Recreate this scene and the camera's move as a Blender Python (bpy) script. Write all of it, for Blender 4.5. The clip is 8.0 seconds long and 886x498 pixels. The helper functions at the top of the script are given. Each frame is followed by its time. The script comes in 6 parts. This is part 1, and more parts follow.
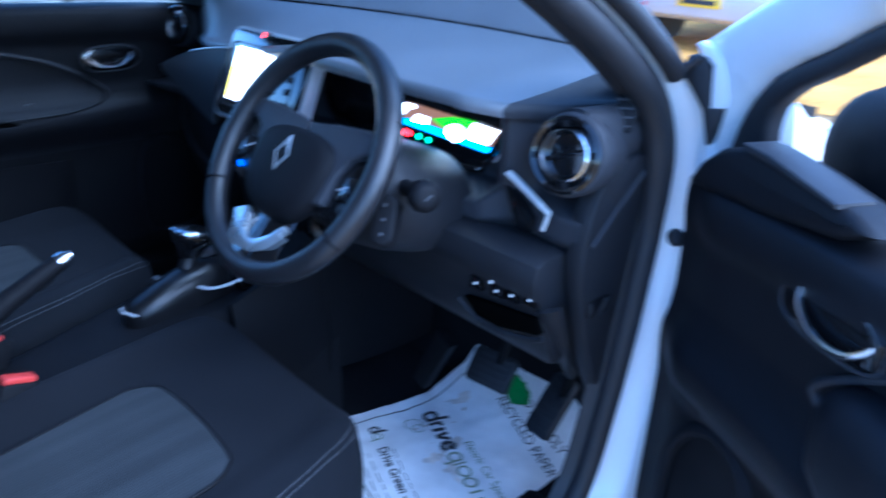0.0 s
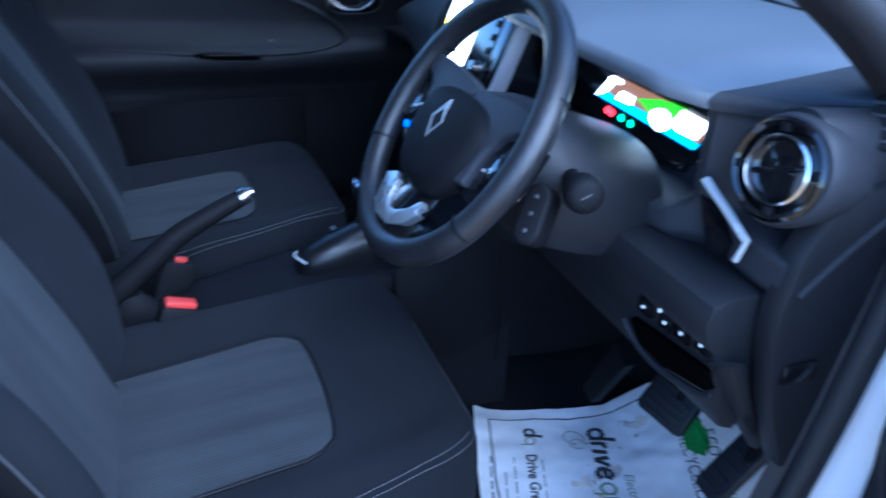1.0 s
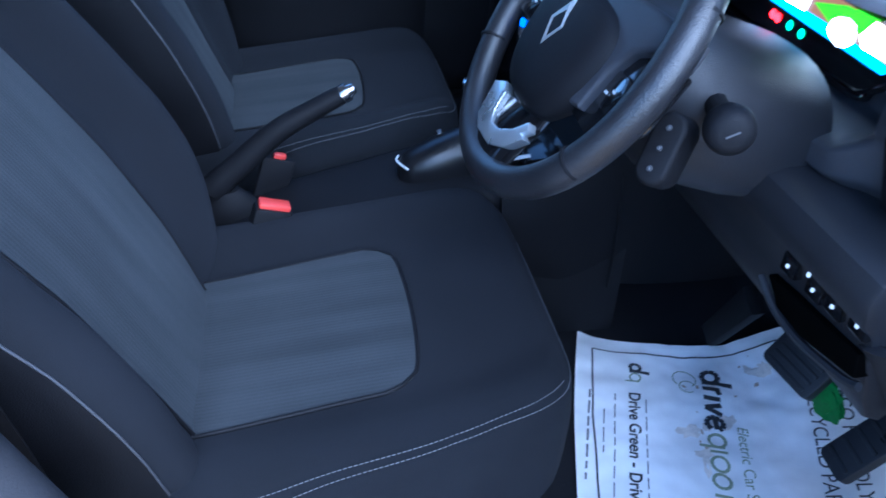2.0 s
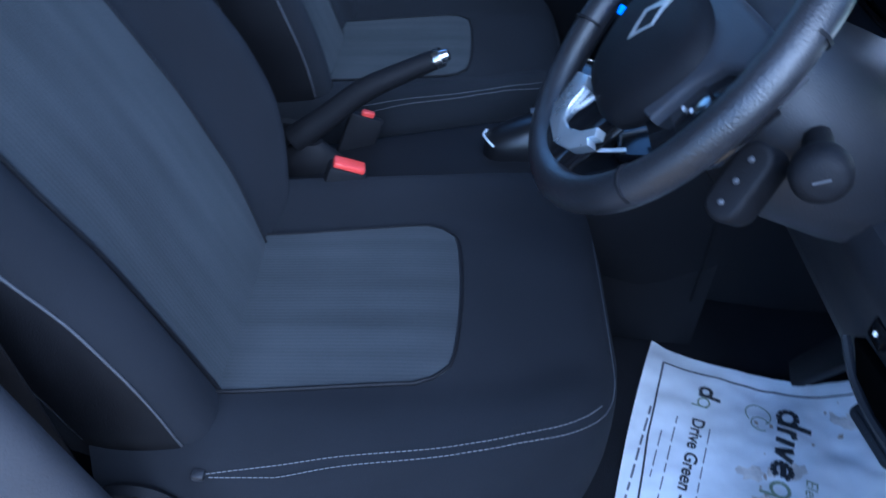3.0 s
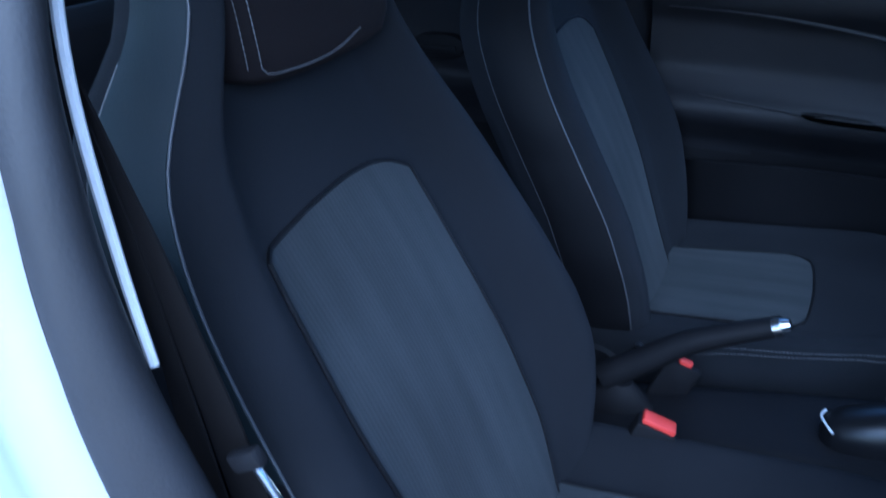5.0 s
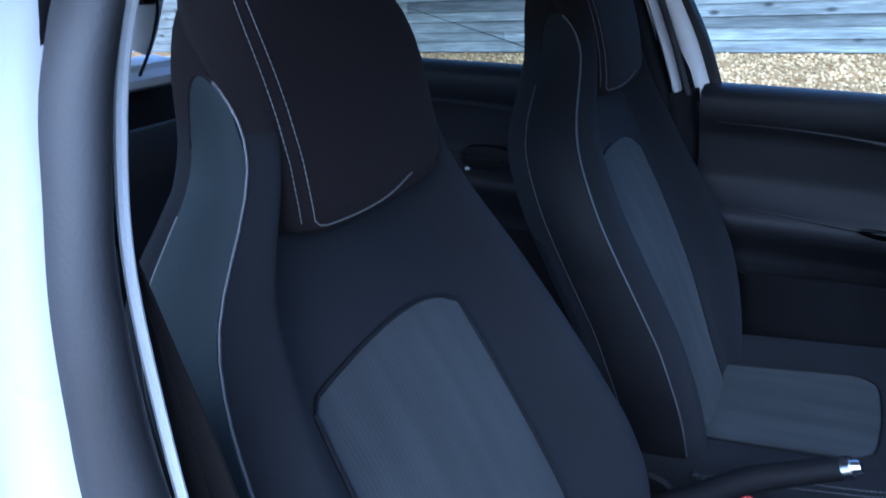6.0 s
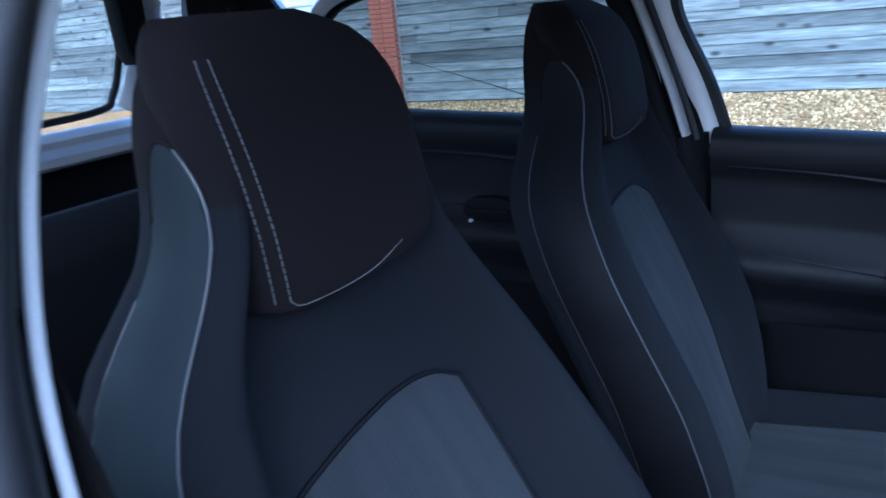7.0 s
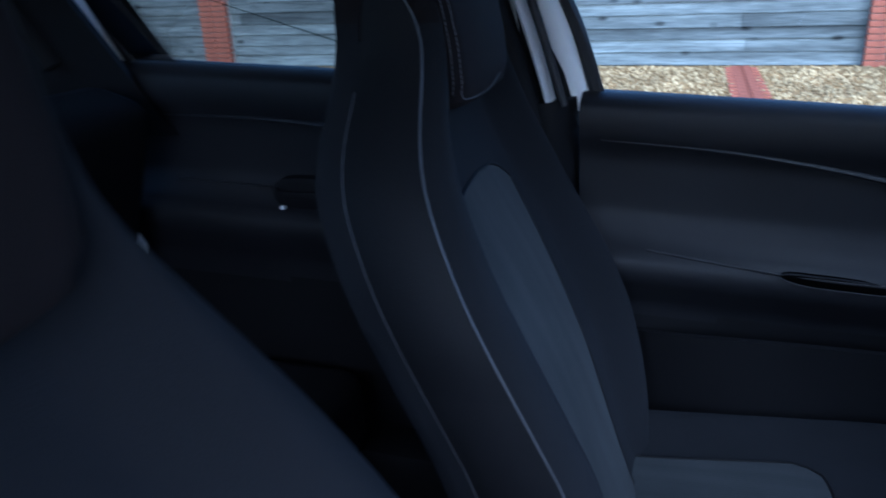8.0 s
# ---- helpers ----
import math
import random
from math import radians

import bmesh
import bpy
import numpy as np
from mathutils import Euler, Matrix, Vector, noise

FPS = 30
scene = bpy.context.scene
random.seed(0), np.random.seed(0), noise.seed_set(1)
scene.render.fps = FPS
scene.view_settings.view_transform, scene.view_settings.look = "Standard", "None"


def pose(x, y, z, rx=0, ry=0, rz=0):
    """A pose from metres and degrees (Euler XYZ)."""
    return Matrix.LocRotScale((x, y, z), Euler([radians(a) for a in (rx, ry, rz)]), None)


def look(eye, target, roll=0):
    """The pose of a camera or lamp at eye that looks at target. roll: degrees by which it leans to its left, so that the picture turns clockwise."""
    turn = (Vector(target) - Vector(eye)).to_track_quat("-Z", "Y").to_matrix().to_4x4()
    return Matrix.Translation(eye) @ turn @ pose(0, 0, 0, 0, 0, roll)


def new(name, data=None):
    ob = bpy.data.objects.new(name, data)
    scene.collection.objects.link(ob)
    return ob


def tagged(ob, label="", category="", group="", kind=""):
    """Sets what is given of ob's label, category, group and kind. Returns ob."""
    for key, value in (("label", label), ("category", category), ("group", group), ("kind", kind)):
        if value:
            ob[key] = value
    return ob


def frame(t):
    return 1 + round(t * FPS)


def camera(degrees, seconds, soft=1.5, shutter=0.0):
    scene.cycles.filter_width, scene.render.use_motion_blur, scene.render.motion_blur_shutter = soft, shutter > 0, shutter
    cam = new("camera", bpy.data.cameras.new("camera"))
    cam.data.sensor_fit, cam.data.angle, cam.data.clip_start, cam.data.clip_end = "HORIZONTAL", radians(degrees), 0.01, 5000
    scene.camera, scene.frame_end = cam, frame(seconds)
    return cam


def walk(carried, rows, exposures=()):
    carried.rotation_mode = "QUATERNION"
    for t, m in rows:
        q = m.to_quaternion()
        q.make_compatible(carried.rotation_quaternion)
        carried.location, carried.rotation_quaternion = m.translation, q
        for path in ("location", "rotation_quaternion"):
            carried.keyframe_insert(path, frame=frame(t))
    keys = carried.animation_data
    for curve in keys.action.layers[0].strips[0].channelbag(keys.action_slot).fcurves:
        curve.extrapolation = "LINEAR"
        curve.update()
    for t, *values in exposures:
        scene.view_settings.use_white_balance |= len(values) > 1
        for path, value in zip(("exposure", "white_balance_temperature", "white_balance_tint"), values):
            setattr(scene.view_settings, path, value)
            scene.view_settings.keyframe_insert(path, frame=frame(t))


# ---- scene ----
cam = camera(62.4, 8.0, soft=1.6, shutter=0.5)
PATH = [
    (0, (1.189, -0.094, 1.283), (-0.122, 1.172, 0.458), 1.7),
    (0.5, (1.162, -0.019, 1.263), (-0.363, 0.898, 0.35), 0.1),
    (0.6, (1.155, 0.001, 1.258), (-0.372, 0.895, 0.326), 0.3),
    (1, (1.137, 0.1, 1.258), (-0.504, 0.758, 0.323), 2.3),
    (1.2, (1.123, 0.118, 1.252), (-0.53, 0.613, 0.242), 1.2),
    (1.5, (1.092, 0.136, 1.245), (-0.522, 0.563, 0.144), 1.7),
    (1.7, (1.068, 0.141, 1.245), (-0.525, 0.534, 0.101), 2.0),
    (2.8, (0.981, 0.224, 1.248), (-0.522, 0.249, -0.071), -0.5),
    (3, (0.977, 0.235, 1.25), (-0.531, 0.21, -0.064), 2.2),
    (3.5, (0.942, 0.248, 1.25), (-0.54, -0.007, -0.069), 3.2),
    (4, (0.94, 0.254, 1.305), (-0.515, -0.281, 0.04), 0.5),
    (4.5, (0.925, 0.207, 1.309), (-0.595, -0.503, 0.219), -1.4),
    (4.6, (0.922, 0.205, 1.314), (-0.601, -0.532, 0.247), -1.8),
    (5, (0.899, 0.182, 1.335), (-0.656, -0.635, 0.379), -3.1),
    (5.2, (0.891, 0.173, 1.343), (-0.703, -0.64, 0.449), -2.3),
    (6.3, (0.86, 0.161, 1.384), (-0.735, -0.834, 0.701), -4.5),
    (6.5, (0.847, 0.152, 1.383), (-0.76, -0.845, 0.733), -4.7),
    (6.9, (0.821, 0.15, 1.38), (-0.793, -0.859, 0.767), -5.8),
    (7, (0.806, 0.143, 1.376), (-0.816, -0.853, 0.761), -5.7),
    (7.5, (0.664, 0.089, 1.336), (-1.038, -0.744, 0.695), -3.6),
    (8, (0.469, 0.025, 1.3), (-1.297, -0.581, 0.582), -2.6),
]
EXPOSURES = [(0.0, 2.12, 4140, 10), (0.5, 2.05, 4170, 10), (1.5, 2.38, 4400, 10), (2.9, 2.24, 4330, 10), (3.5, 2.0, 4180, 10), (4.0, 1.78, 3970, 9), (4.5, 1.80, 4010, 7), (5.0, 1.93, 4250, 8), (6.5, 2.10, 4470, 10), (7.3, 1.90, 4470, 10), (8.0, 1.62, 4530, 10)]

walk(cam, [(t, look(eye, target, roll)) for t, eye, target, roll in PATH], EXPOSURES)

# ---- light ----
world = bpy.data.worlds.new("sky")
scene.world = world
world.use_nodes = True
wt = world.node_tree
sky = wt.nodes.new("ShaderNodeTexSky")
sky.sky_type = "NISHITA"
sky.sun_disc = False
sky.sun_elevation = radians(39)
sky.sun_rotation = radians(68)
bg = wt.nodes["Background"]
bg.inputs["Strength"].default_value = 0.15
wt.links.new(sky.outputs[0], bg.inputs[0])
sun = new("sun", bpy.data.lights.new("sun", "SUN"))
sun.data.energy = 2.3
sun.data.angle = radians(70)
sun.data.color = (1.0, 0.97, 0.92)
sun.matrix_world = look((3.3, 1.3, 2.9), (0, 0, 0))


# ---- materials ----
def material(name, colour, rough=0.6, metal=0.0, grain=0.0, scale=200.0, bump=0.0, blotch=0.0, blotch_scale=6.0, spec=0.5, coat=0.0, sheen=0.0):
    """Principled surface with fine grain and broad blotches."""
    m = bpy.data.materials.new(name)
    m.use_nodes = True
    nt = m.node_tree
    p = nt.nodes["Principled BSDF"]
    p.inputs["Roughness"].default_value = rough
    p.inputs["Metallic"].default_value = metal
    p.inputs["Specular IOR Level"].default_value = spec
    p.inputs["Coat Weight"].default_value = coat
    p.inputs["Coat Roughness"].default_value = 0.08
    p.inputs["Sheen Weight"].default_value = sheen
    p.inputs["Base Color"].default_value = (*colour, 1)
    co = nt.nodes.new("ShaderNodeTexCoord")
    out = None
    if grain or blotch:
        fine = nt.nodes.new("ShaderNodeTexNoise")
        fine.inputs["Scale"].default_value = scale
        fine.inputs["Detail"].default_value = 3
        nt.links.new(co.outputs["Object"], fine.inputs["Vector"])
        wide = nt.nodes.new("ShaderNodeTexNoise")
        wide.inputs["Scale"].default_value = blotch_scale
        wide.inputs["Detail"].default_value = 4
        nt.links.new(co.outputs["Object"], wide.inputs["Vector"])
        a = nt.nodes.new("ShaderNodeMapRange")
        a.inputs["To Min"].default_value, a.inputs["To Max"].default_value = 1 - grain, 1 + grain
        nt.links.new(fine.outputs["Fac"], a.inputs["Value"])
        b = nt.nodes.new("ShaderNodeMapRange")
        b.inputs["From Min"].default_value, b.inputs["From Max"].default_value = 0.3, 0.7
        b.inputs["To Min"].default_value, b.inputs["To Max"].default_value = 1 - blotch, 1 + blotch
        nt.links.new(wide.outputs["Fac"], b.inputs["Value"])
        mul = nt.nodes.new("ShaderNodeMath")
        mul.operation = "MULTIPLY"
        nt.links.new(a.outputs[0], mul.inputs[0])
        nt.links.new(b.outputs[0], mul.inputs[1])
        vm = nt.nodes.new("ShaderNodeVectorMath")
        vm.operation = "SCALE"
        vm.inputs[0].default_value = colour
        nt.links.new(mul.outputs[0], vm.inputs["Scale"])
        nt.links.new(vm.outputs[0], p.inputs["Base Color"])
        rr = nt.nodes.new("ShaderNodeMapRange")
        rr.inputs["To Min"].default_value = max(0.02, rough - 0.12 * (blotch > 0))
        rr.inputs["To Max"].default_value = min(1, rough + 0.1)
        nt.links.new(wide.outputs["Fac"], rr.inputs["Value"])
        nt.links.new(rr.outputs[0], p.inputs["Roughness"])
        out = fine
    if bump and out:
        bn = nt.nodes.new("ShaderNodeBump")
        bn.inputs["Strength"].default_value = bump
        bn.inputs["Distance"].default_value = 0.001
        nt.links.new(out.outputs["Fac"], bn.inputs["Height"])
        nt.links.new(bn.outputs[0], p.inputs["Normal"])
    return m


def woven(name, colour, light, ribs=(0.0, 0.0), sheen=0.0):
    """Seat cloth: fine weave, with ribs along the seat's length where asked."""
    m = material(name, colour, 0.9, 0, 0.35, 900, 0.35, 0.12, 9, 0.12, 0, sheen)
    nt = m.node_tree
    p = nt.nodes["Principled BSDF"]
    p.inputs["Diffuse Roughness"].default_value = 1.0
    if ribs[0]:
        co = nt.nodes.new("ShaderNodeTexCoord")
        w = nt.nodes.new("ShaderNodeTexWave")
        w.wave_type, w.bands_direction = "BANDS", "X"
        w.inputs["Scale"].default_value = ribs[0]
        w.inputs["Distortion"].default_value = 0.25
        w.inputs["Detail Scale"].default_value = 3
        nt.links.new(co.outputs["Object"], w.inputs["Vector"])
        src = p.inputs["Base Color"].links[0].from_socket
        mix = nt.nodes.new("ShaderNodeMix")
        mix.data_type = "RGBA"
        mix.inputs[7].default_value = (*light, 1)
        sc = nt.nodes.new("ShaderNodeMath")
        sc.operation = "MULTIPLY"
        sc.inputs[1].default_value = ribs[1]
        nt.links.new(w.outputs["Fac"], sc.inputs[0])
        nt.links.new(sc.outputs[0], mix.inputs[0])
        nt.links.new(src, mix.inputs[6])
        streak = nt.nodes.new("ShaderNodeTexNoise")
        streak.inputs["Scale"].default_value = 1.0
        streak.inputs["Detail"].default_value = 1.5
        mp = nt.nodes.new("ShaderNodeMapping")
        mp.inputs["Scale"].default_value = (32, 3, 3)
        nt.links.new(co.outputs["Object"], mp.inputs["Vector"])
        nt.links.new(mp.outputs[0], streak.inputs["Vector"])
        sr = nt.nodes.new("ShaderNodeMapRange")
        sr.inputs["From Min"].default_value, sr.inputs["From Max"].default_value = 0.3, 0.7
        sr.inputs["To Min"].default_value, sr.inputs["To Max"].default_value = 0.86, 1.15
        nt.links.new(streak.outputs["Fac"], sr.inputs["Value"])
        vs = nt.nodes.new("ShaderNodeVectorMath")
        vs.operation = "SCALE"
        nt.links.new(mix.outputs[2], vs.inputs[0])
        nt.links.new(sr.outputs[0], vs.inputs["Scale"])
        nt.links.new(vs.outputs[0], p.inputs["Base Color"])
        bn = nt.nodes.new("ShaderNodeBump")
        bn.inputs["Strength"].default_value = 0.12
        bn.inputs["Distance"].default_value = 0.0012
        nt.links.new(w.outputs["Fac"], bn.inputs["Height"])
        nt.links.new(p.inputs["Normal"].links[0].from_socket, bn.inputs["Normal"])
        nt.links.new(bn.outputs[0], p.inputs["Normal"])
    return m


def glowing(name, colour, strength):
    m = bpy.data.materials.new(name)
    m.use_nodes = True
    p = m.node_tree.nodes["Principled BSDF"]
    p.inputs["Base Color"].default_value = (0.01, 0.01, 0.01, 1)
    p.inputs["Emission Color"].default_value = (*colour, 1)
    p.inputs["Emission Strength"].default_value = strength
    return m


# the lit icons of the switches
ICON = glowing("lit_icon", (0.9, 0.95, 1.0), 0.22)


def glass(name, tint=(0.85, 0.9, 0.92)):
    """Thin window glass: clear, with a gloss that grows at grazing angles."""
    m = bpy.data.materials.new(name)
    m.use_nodes = True
    nt = m.node_tree
    nt.nodes.remove(nt.nodes["Principled BSDF"])
    tr = nt.nodes.new("ShaderNodeBsdfTransparent")
    tr.inputs[0].default_value = (*tint, 1)
    gl = nt.nodes.new("ShaderNodeBsdfGlossy")
    gl.inputs["Roughness"].default_value = 0.02
    fr = nt.nodes.new("ShaderNodeFresnel")
    fr.inputs[0].default_value = 1.45
    mx = nt.nodes.new("ShaderNodeMixShader")
    nt.links.new(fr.outputs[0], mx.inputs[0])
    nt.links.new(tr.outputs[0], mx.inputs[1])
    nt.links.new(gl.outputs[0], mx.inputs[2])
    nt.links.new(mx.outputs[0], nt.nodes["Material Output"].inputs[0])
    return m


CLOTH = woven("charcoal_cloth", (0.0090, 0.0097, 0.0121), (0.05, 0.055, 0.065))
INSERT = woven("ribbed_grey_cloth", (0.0232, 0.0258, 0.0290), (0.046, 0.050, 0.055), (62.0, 0.16))
# darker copy of the side leatherette, with the passenger seat's shade painted in
SHADED_HIDE = material("shaded_leatherette", (0.0058, 0.0058, 0.0070), 0.60, 0, 0.2, 500, 0.25, 0.1, 7, 0.14)
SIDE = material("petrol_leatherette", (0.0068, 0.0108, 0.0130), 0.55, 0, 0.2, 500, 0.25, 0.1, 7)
# seat cloth with the deep shade over the rear bench painted into it
BENCH = woven("shaded_bench_cloth", (0.004, 0.004, 0.005), (0.01, 0.01, 0.01))
HEAD = woven("brown_black_cloth", (0.0078, 0.0062, 0.0068), (0.03, 0.03, 0.03))
THREAD = material("pale_thread", (0.105, 0.105, 0.113), 0.8, 0, 0.3, 900)
PIPING = material("silver_piping", (0.056, 0.058, 0.065), 0.35, 0, 0.1, 400)
DARK = material("dark_grained_plastic", (0.0065, 0.0065, 0.0078), 0.62, 0, 0.25, 700, 0.5, 0.15, 8, 0.14)
DOOR_TRIM = material("door_trim_plastic", (0.0092, 0.0094, 0.0118), 0.52, 0, 0.2, 700, 0.45, 0.15, 6, 0.24)
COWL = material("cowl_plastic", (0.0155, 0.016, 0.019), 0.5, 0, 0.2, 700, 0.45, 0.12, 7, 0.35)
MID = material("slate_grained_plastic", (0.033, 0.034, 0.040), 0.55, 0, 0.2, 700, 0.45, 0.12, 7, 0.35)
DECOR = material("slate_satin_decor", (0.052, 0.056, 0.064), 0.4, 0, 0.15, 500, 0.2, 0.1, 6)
# base colour lightened to carry the windscreen's sheen on the dash top
TOPPAD = material("sheen_paled_dash_pad", (0.168, 0.178, 0.200), 0.36, 0, 0.2, 800, 0.5, 0.1, 5)
SATIN = material("satin_black", (0.006, 0.006, 0.007), 0.34, 0, 0.1, 60, 0, 0.1, 20, 0.4)
GLOSS = material("gloss_black", (0.006, 0.006, 0.007), 0.12, 0, 0.1, 60, 0, 0.1, 20, 0.5, 0.6)
LEATHER = material("worn_black_leather", (0.014, 0.014, 0.016), 0.33, 0, 0.3, 600, 0.6, 0.2, 14)
CHROME = material("satin_chrome", (0.72, 0.74, 0.77), 0.22, 1.0, 0.05, 80, 0, 0.05, 20)
# bright sky reflected in the chrome is painted as near-white silver
BRIGHT = material("sky_bright_silver", (0.80, 0.82, 0.84), 0.25, 0.1, 0.05, 90, 0, 0.06, 30)
CLAWM = material("bright_silver_trim", (0.52, 0.56, 0.60), 0.30, 0.75, 0.05, 90, 0, 0.06, 30)
SILVER = material("silver_trim", (0.56, 0.58, 0.61), 0.35, 0.15, 0.06, 120, 0, 0.05, 12)
WHITE = material("white_car_paint", (0.82, 0.84, 0.86), 0.3, 0, 0.02, 60, 0, 0.03, 4, 0.5, 0.6)
RUBBER = material("black_rubber", (0.0165, 0.0165, 0.0195), 0.6, 0, 0.2, 400, 0.3, 0.15, 10)
CARPET = material("black_carpet", (0.012, 0.012, 0.014), 0.95, 0, 0.5, 500, 0.9, 0.2, 9, 0.1)
LINER = material("pale_grey_trim", (0.55, 0.55, 0.56), 0.8, 0, 0.1, 500, 0.3, 0.06, 5)
RED = material("red_plastic", (0.50, 0.045, 0.035), 0.4)
GREEN = material("green_foam", (0.03, 0.16, 0.02), 0.8, 0, 0.4, 200, 0.4)
PAPER = material("muddied_white_paper", (0.86, 0.87, 0.88), 0.75, 0, 0.05, 60, 0.2, 0.12, 7)
SMALL_INK = material("grey_small_print_ink", (0.16, 0.165, 0.18), 0.8)
INK = material("charcoal_ink", (0.035, 0.037, 0.042), 0.8)
PALE_INK = material("pale_green_ink", (0.26, 0.31, 0.20), 0.8)
MUD = material("dried_mud", (0.46, 0.38, 0.30), 0.9, 0, 0.4, 300, 0.4)
BELT = material("black_webbing", (0.0042, 0.0036, 0.0038), 0.85, 0, 0.3, 900, 0.4, 0, 6, 0.1)
PANE = glass("window_glass")
SCREEN_GLASS = glass("windscreen_glass", (0.80, 0.84, 0.83))
TINTED = glass("privacy_glass", (0.36, 0.39, 0.39))


# ---- mesh helpers ----
def thing(name, origin, label, category, group="", kind=""):
    e = new(name)
    e.location = origin
    e.empty_display_size = 0.05
    return tagged(e, label, category, group, kind)


def base_of(ob):
    p = Vector((0, 0, 0))
    while ob:
        p += ob.location
        ob = ob.parent
    return p


def part(name, bm, mat, parent=None, label="", sharp=40, flat=False):
    """Links a bmesh, given in world places, as one mesh object."""
    me = bpy.data.meshes.new(name)
    if parent:
        bmesh.ops.translate(bm, verts=bm.verts, vec=-base_of(parent))
    bmesh.ops.recalc_face_normals(bm, faces=bm.faces)
    bm.to_mesh(me)
    bm.free()
    me.materials.append(mat)
    if not flat:
        me.polygons.foreach_set("use_smooth", [True] * len(me.polygons))
        me.set_sharp_from_angle(angle=radians(sharp))
    ob = new(name, me)
    ob.parent = parent
    return tagged(ob, label)


def merge(*many):
    out = bmesh.new()
    for b in many:
        me = bpy.data.meshes.new("tmp")
        b.to_mesh(me)
        b.free()
        out.from_mesh(me)
        bpy.data.meshes.remove(me)
    return out


def box(x0, x1, y0, y1, z0, z1, r=0.0, seg=2):
    bm = bmesh.new()
    bmesh.ops.create_cube(bm, size=1)
    bmesh.ops.scale(bm, verts=bm.verts, vec=(x1 - x0, y1 - y0, z1 - z0))
    bmesh.ops.translate(bm, verts=bm.verts, vec=((x0 + x1) / 2, (y0 + y1) / 2, (z0 + z1) / 2))
    if r:
        bmesh.ops.bevel(bm, geom=bm.edges[:], offset=r, segments=seg, affect="EDGES", profile=0.5)
    return bm


def moved(bm, m):
    bmesh.ops.transform(bm, matrix=m, verts=bm.verts)
    return bm


def loft(rings, closed=True, caps=True, loop=False):
    """Skin over rings of equally many points."""
    bm = bmesh.new()
    rows = [[bm.verts.new(p) for p in ring] for ring in rings]
    n = len(rows[0])
    pairs = list(zip(rows, rows[1:] + rows[:1])) if loop else list(zip(rows, rows[1:]))
    for a, b in pairs:
        for i in range(n if closed else n - 1):
            j = (i + 1) % n
            bm.faces.new((a[i], a[j], b[j], b[i]))
    if caps and closed and not loop:
        bm.faces.new(rows[0][::-1])
        bm.faces.new(rows[-1])
    return bm


def smooth_line(points, n=6, closed=False):
    """Catmull-Rom through the points."""
    ps = [Vector(p) for p in points]
    out = []
    m = len(ps)
    for i in range(m if closed else m - 1):
        if closed:
            a, b, c, d = ps[i - 1], ps[i], ps[(i + 1) % m], ps[(i + 2) % m]
        else:
            a, b, c, d = ps[max(i - 1, 0)], ps[i], ps[i + 1], ps[min(i + 2, m - 1)]
        for k in range(n):
            t = k / n
            out.append(0.5 * ((2 * b) + (c - a) * t + (2 * a - 5 * b + 4 * c - d) * t * t + (3 * b - a - 3 * c + d) * t ** 3))
    if not closed:
        out.append(ps[-1])
    return out


def tube(points, r, n=8, closed=False, flat=1.0):
    """A round cord along the points; r one radius or one for each point; flat squeezes it across."""
    ps = [Vector(p) for p in points]
    m = len(ps)
    up = Vector((0.13, 0.21, 1)).normalized()
    rings = []
    side = None
    for i, p in enumerate(ps):
        if closed:
            d = ps[(i + 1) % m] - ps[i - 1]
        else:
            d = ps[min(i + 1, m - 1)] - ps[max(i - 1, 0)]
        d.normalize()
        side = d.cross(up) if side is None else side - d * side.dot(d)
        if side.length < 1e-5:
            side = d.orthogonal()
        side.normalize()
        other = d.cross(side)
        rad = r[i] if isinstance(r, (list, tuple)) else r
        rings.append([p + rad * (math.cos(a) * side + flat * math.sin(a) * other) for a in (2 * math.pi * k / n for k in range(n))])
    return loft(rings, True, True, closed)


def prism(points, axis, a, b, r=0.0, seg=2):
    """A flat outline pushed along an axis from a to b. The points give the other two coordinates in order."""
    def at(p, v):
        q = [p[0], p[1]]
        q.insert("xyz".index(axis), v)
        return q
    bm = bmesh.new()
    va = [bm.verts.new(at(p, a)) for p in points]
    vb = [bm.verts.new(at(p, b)) for p in points]
    bm.faces.new(va)
    bm.faces.new(vb[::-1])
    n = len(points)
    for i in range(n):
        bm.faces.new((va[i], vb[i], vb[(i + 1) % n], va[(i + 1) % n]))
    if r:
        bmesh.ops.recalc_face_normals(bm, faces=bm.faces)
        edges = [e for e in bm.edges if (e.verts[0] in va) == (e.verts[1] in va)]
        bmesh.ops.bevel(bm, geom=edges, offset=r, segments=seg, affect="EDGES", profile=0.5)
    return bm


def lathe(profile, m, n=28):
    """Turns (radius, height) pairs about z, then places them by m."""
    rings = [[(r * math.cos(2 * math.pi * k / n), r * math.sin(2 * math.pi * k / n), h) for k in range(n)] for r, h in profile]
    return moved(loft(rings), m)


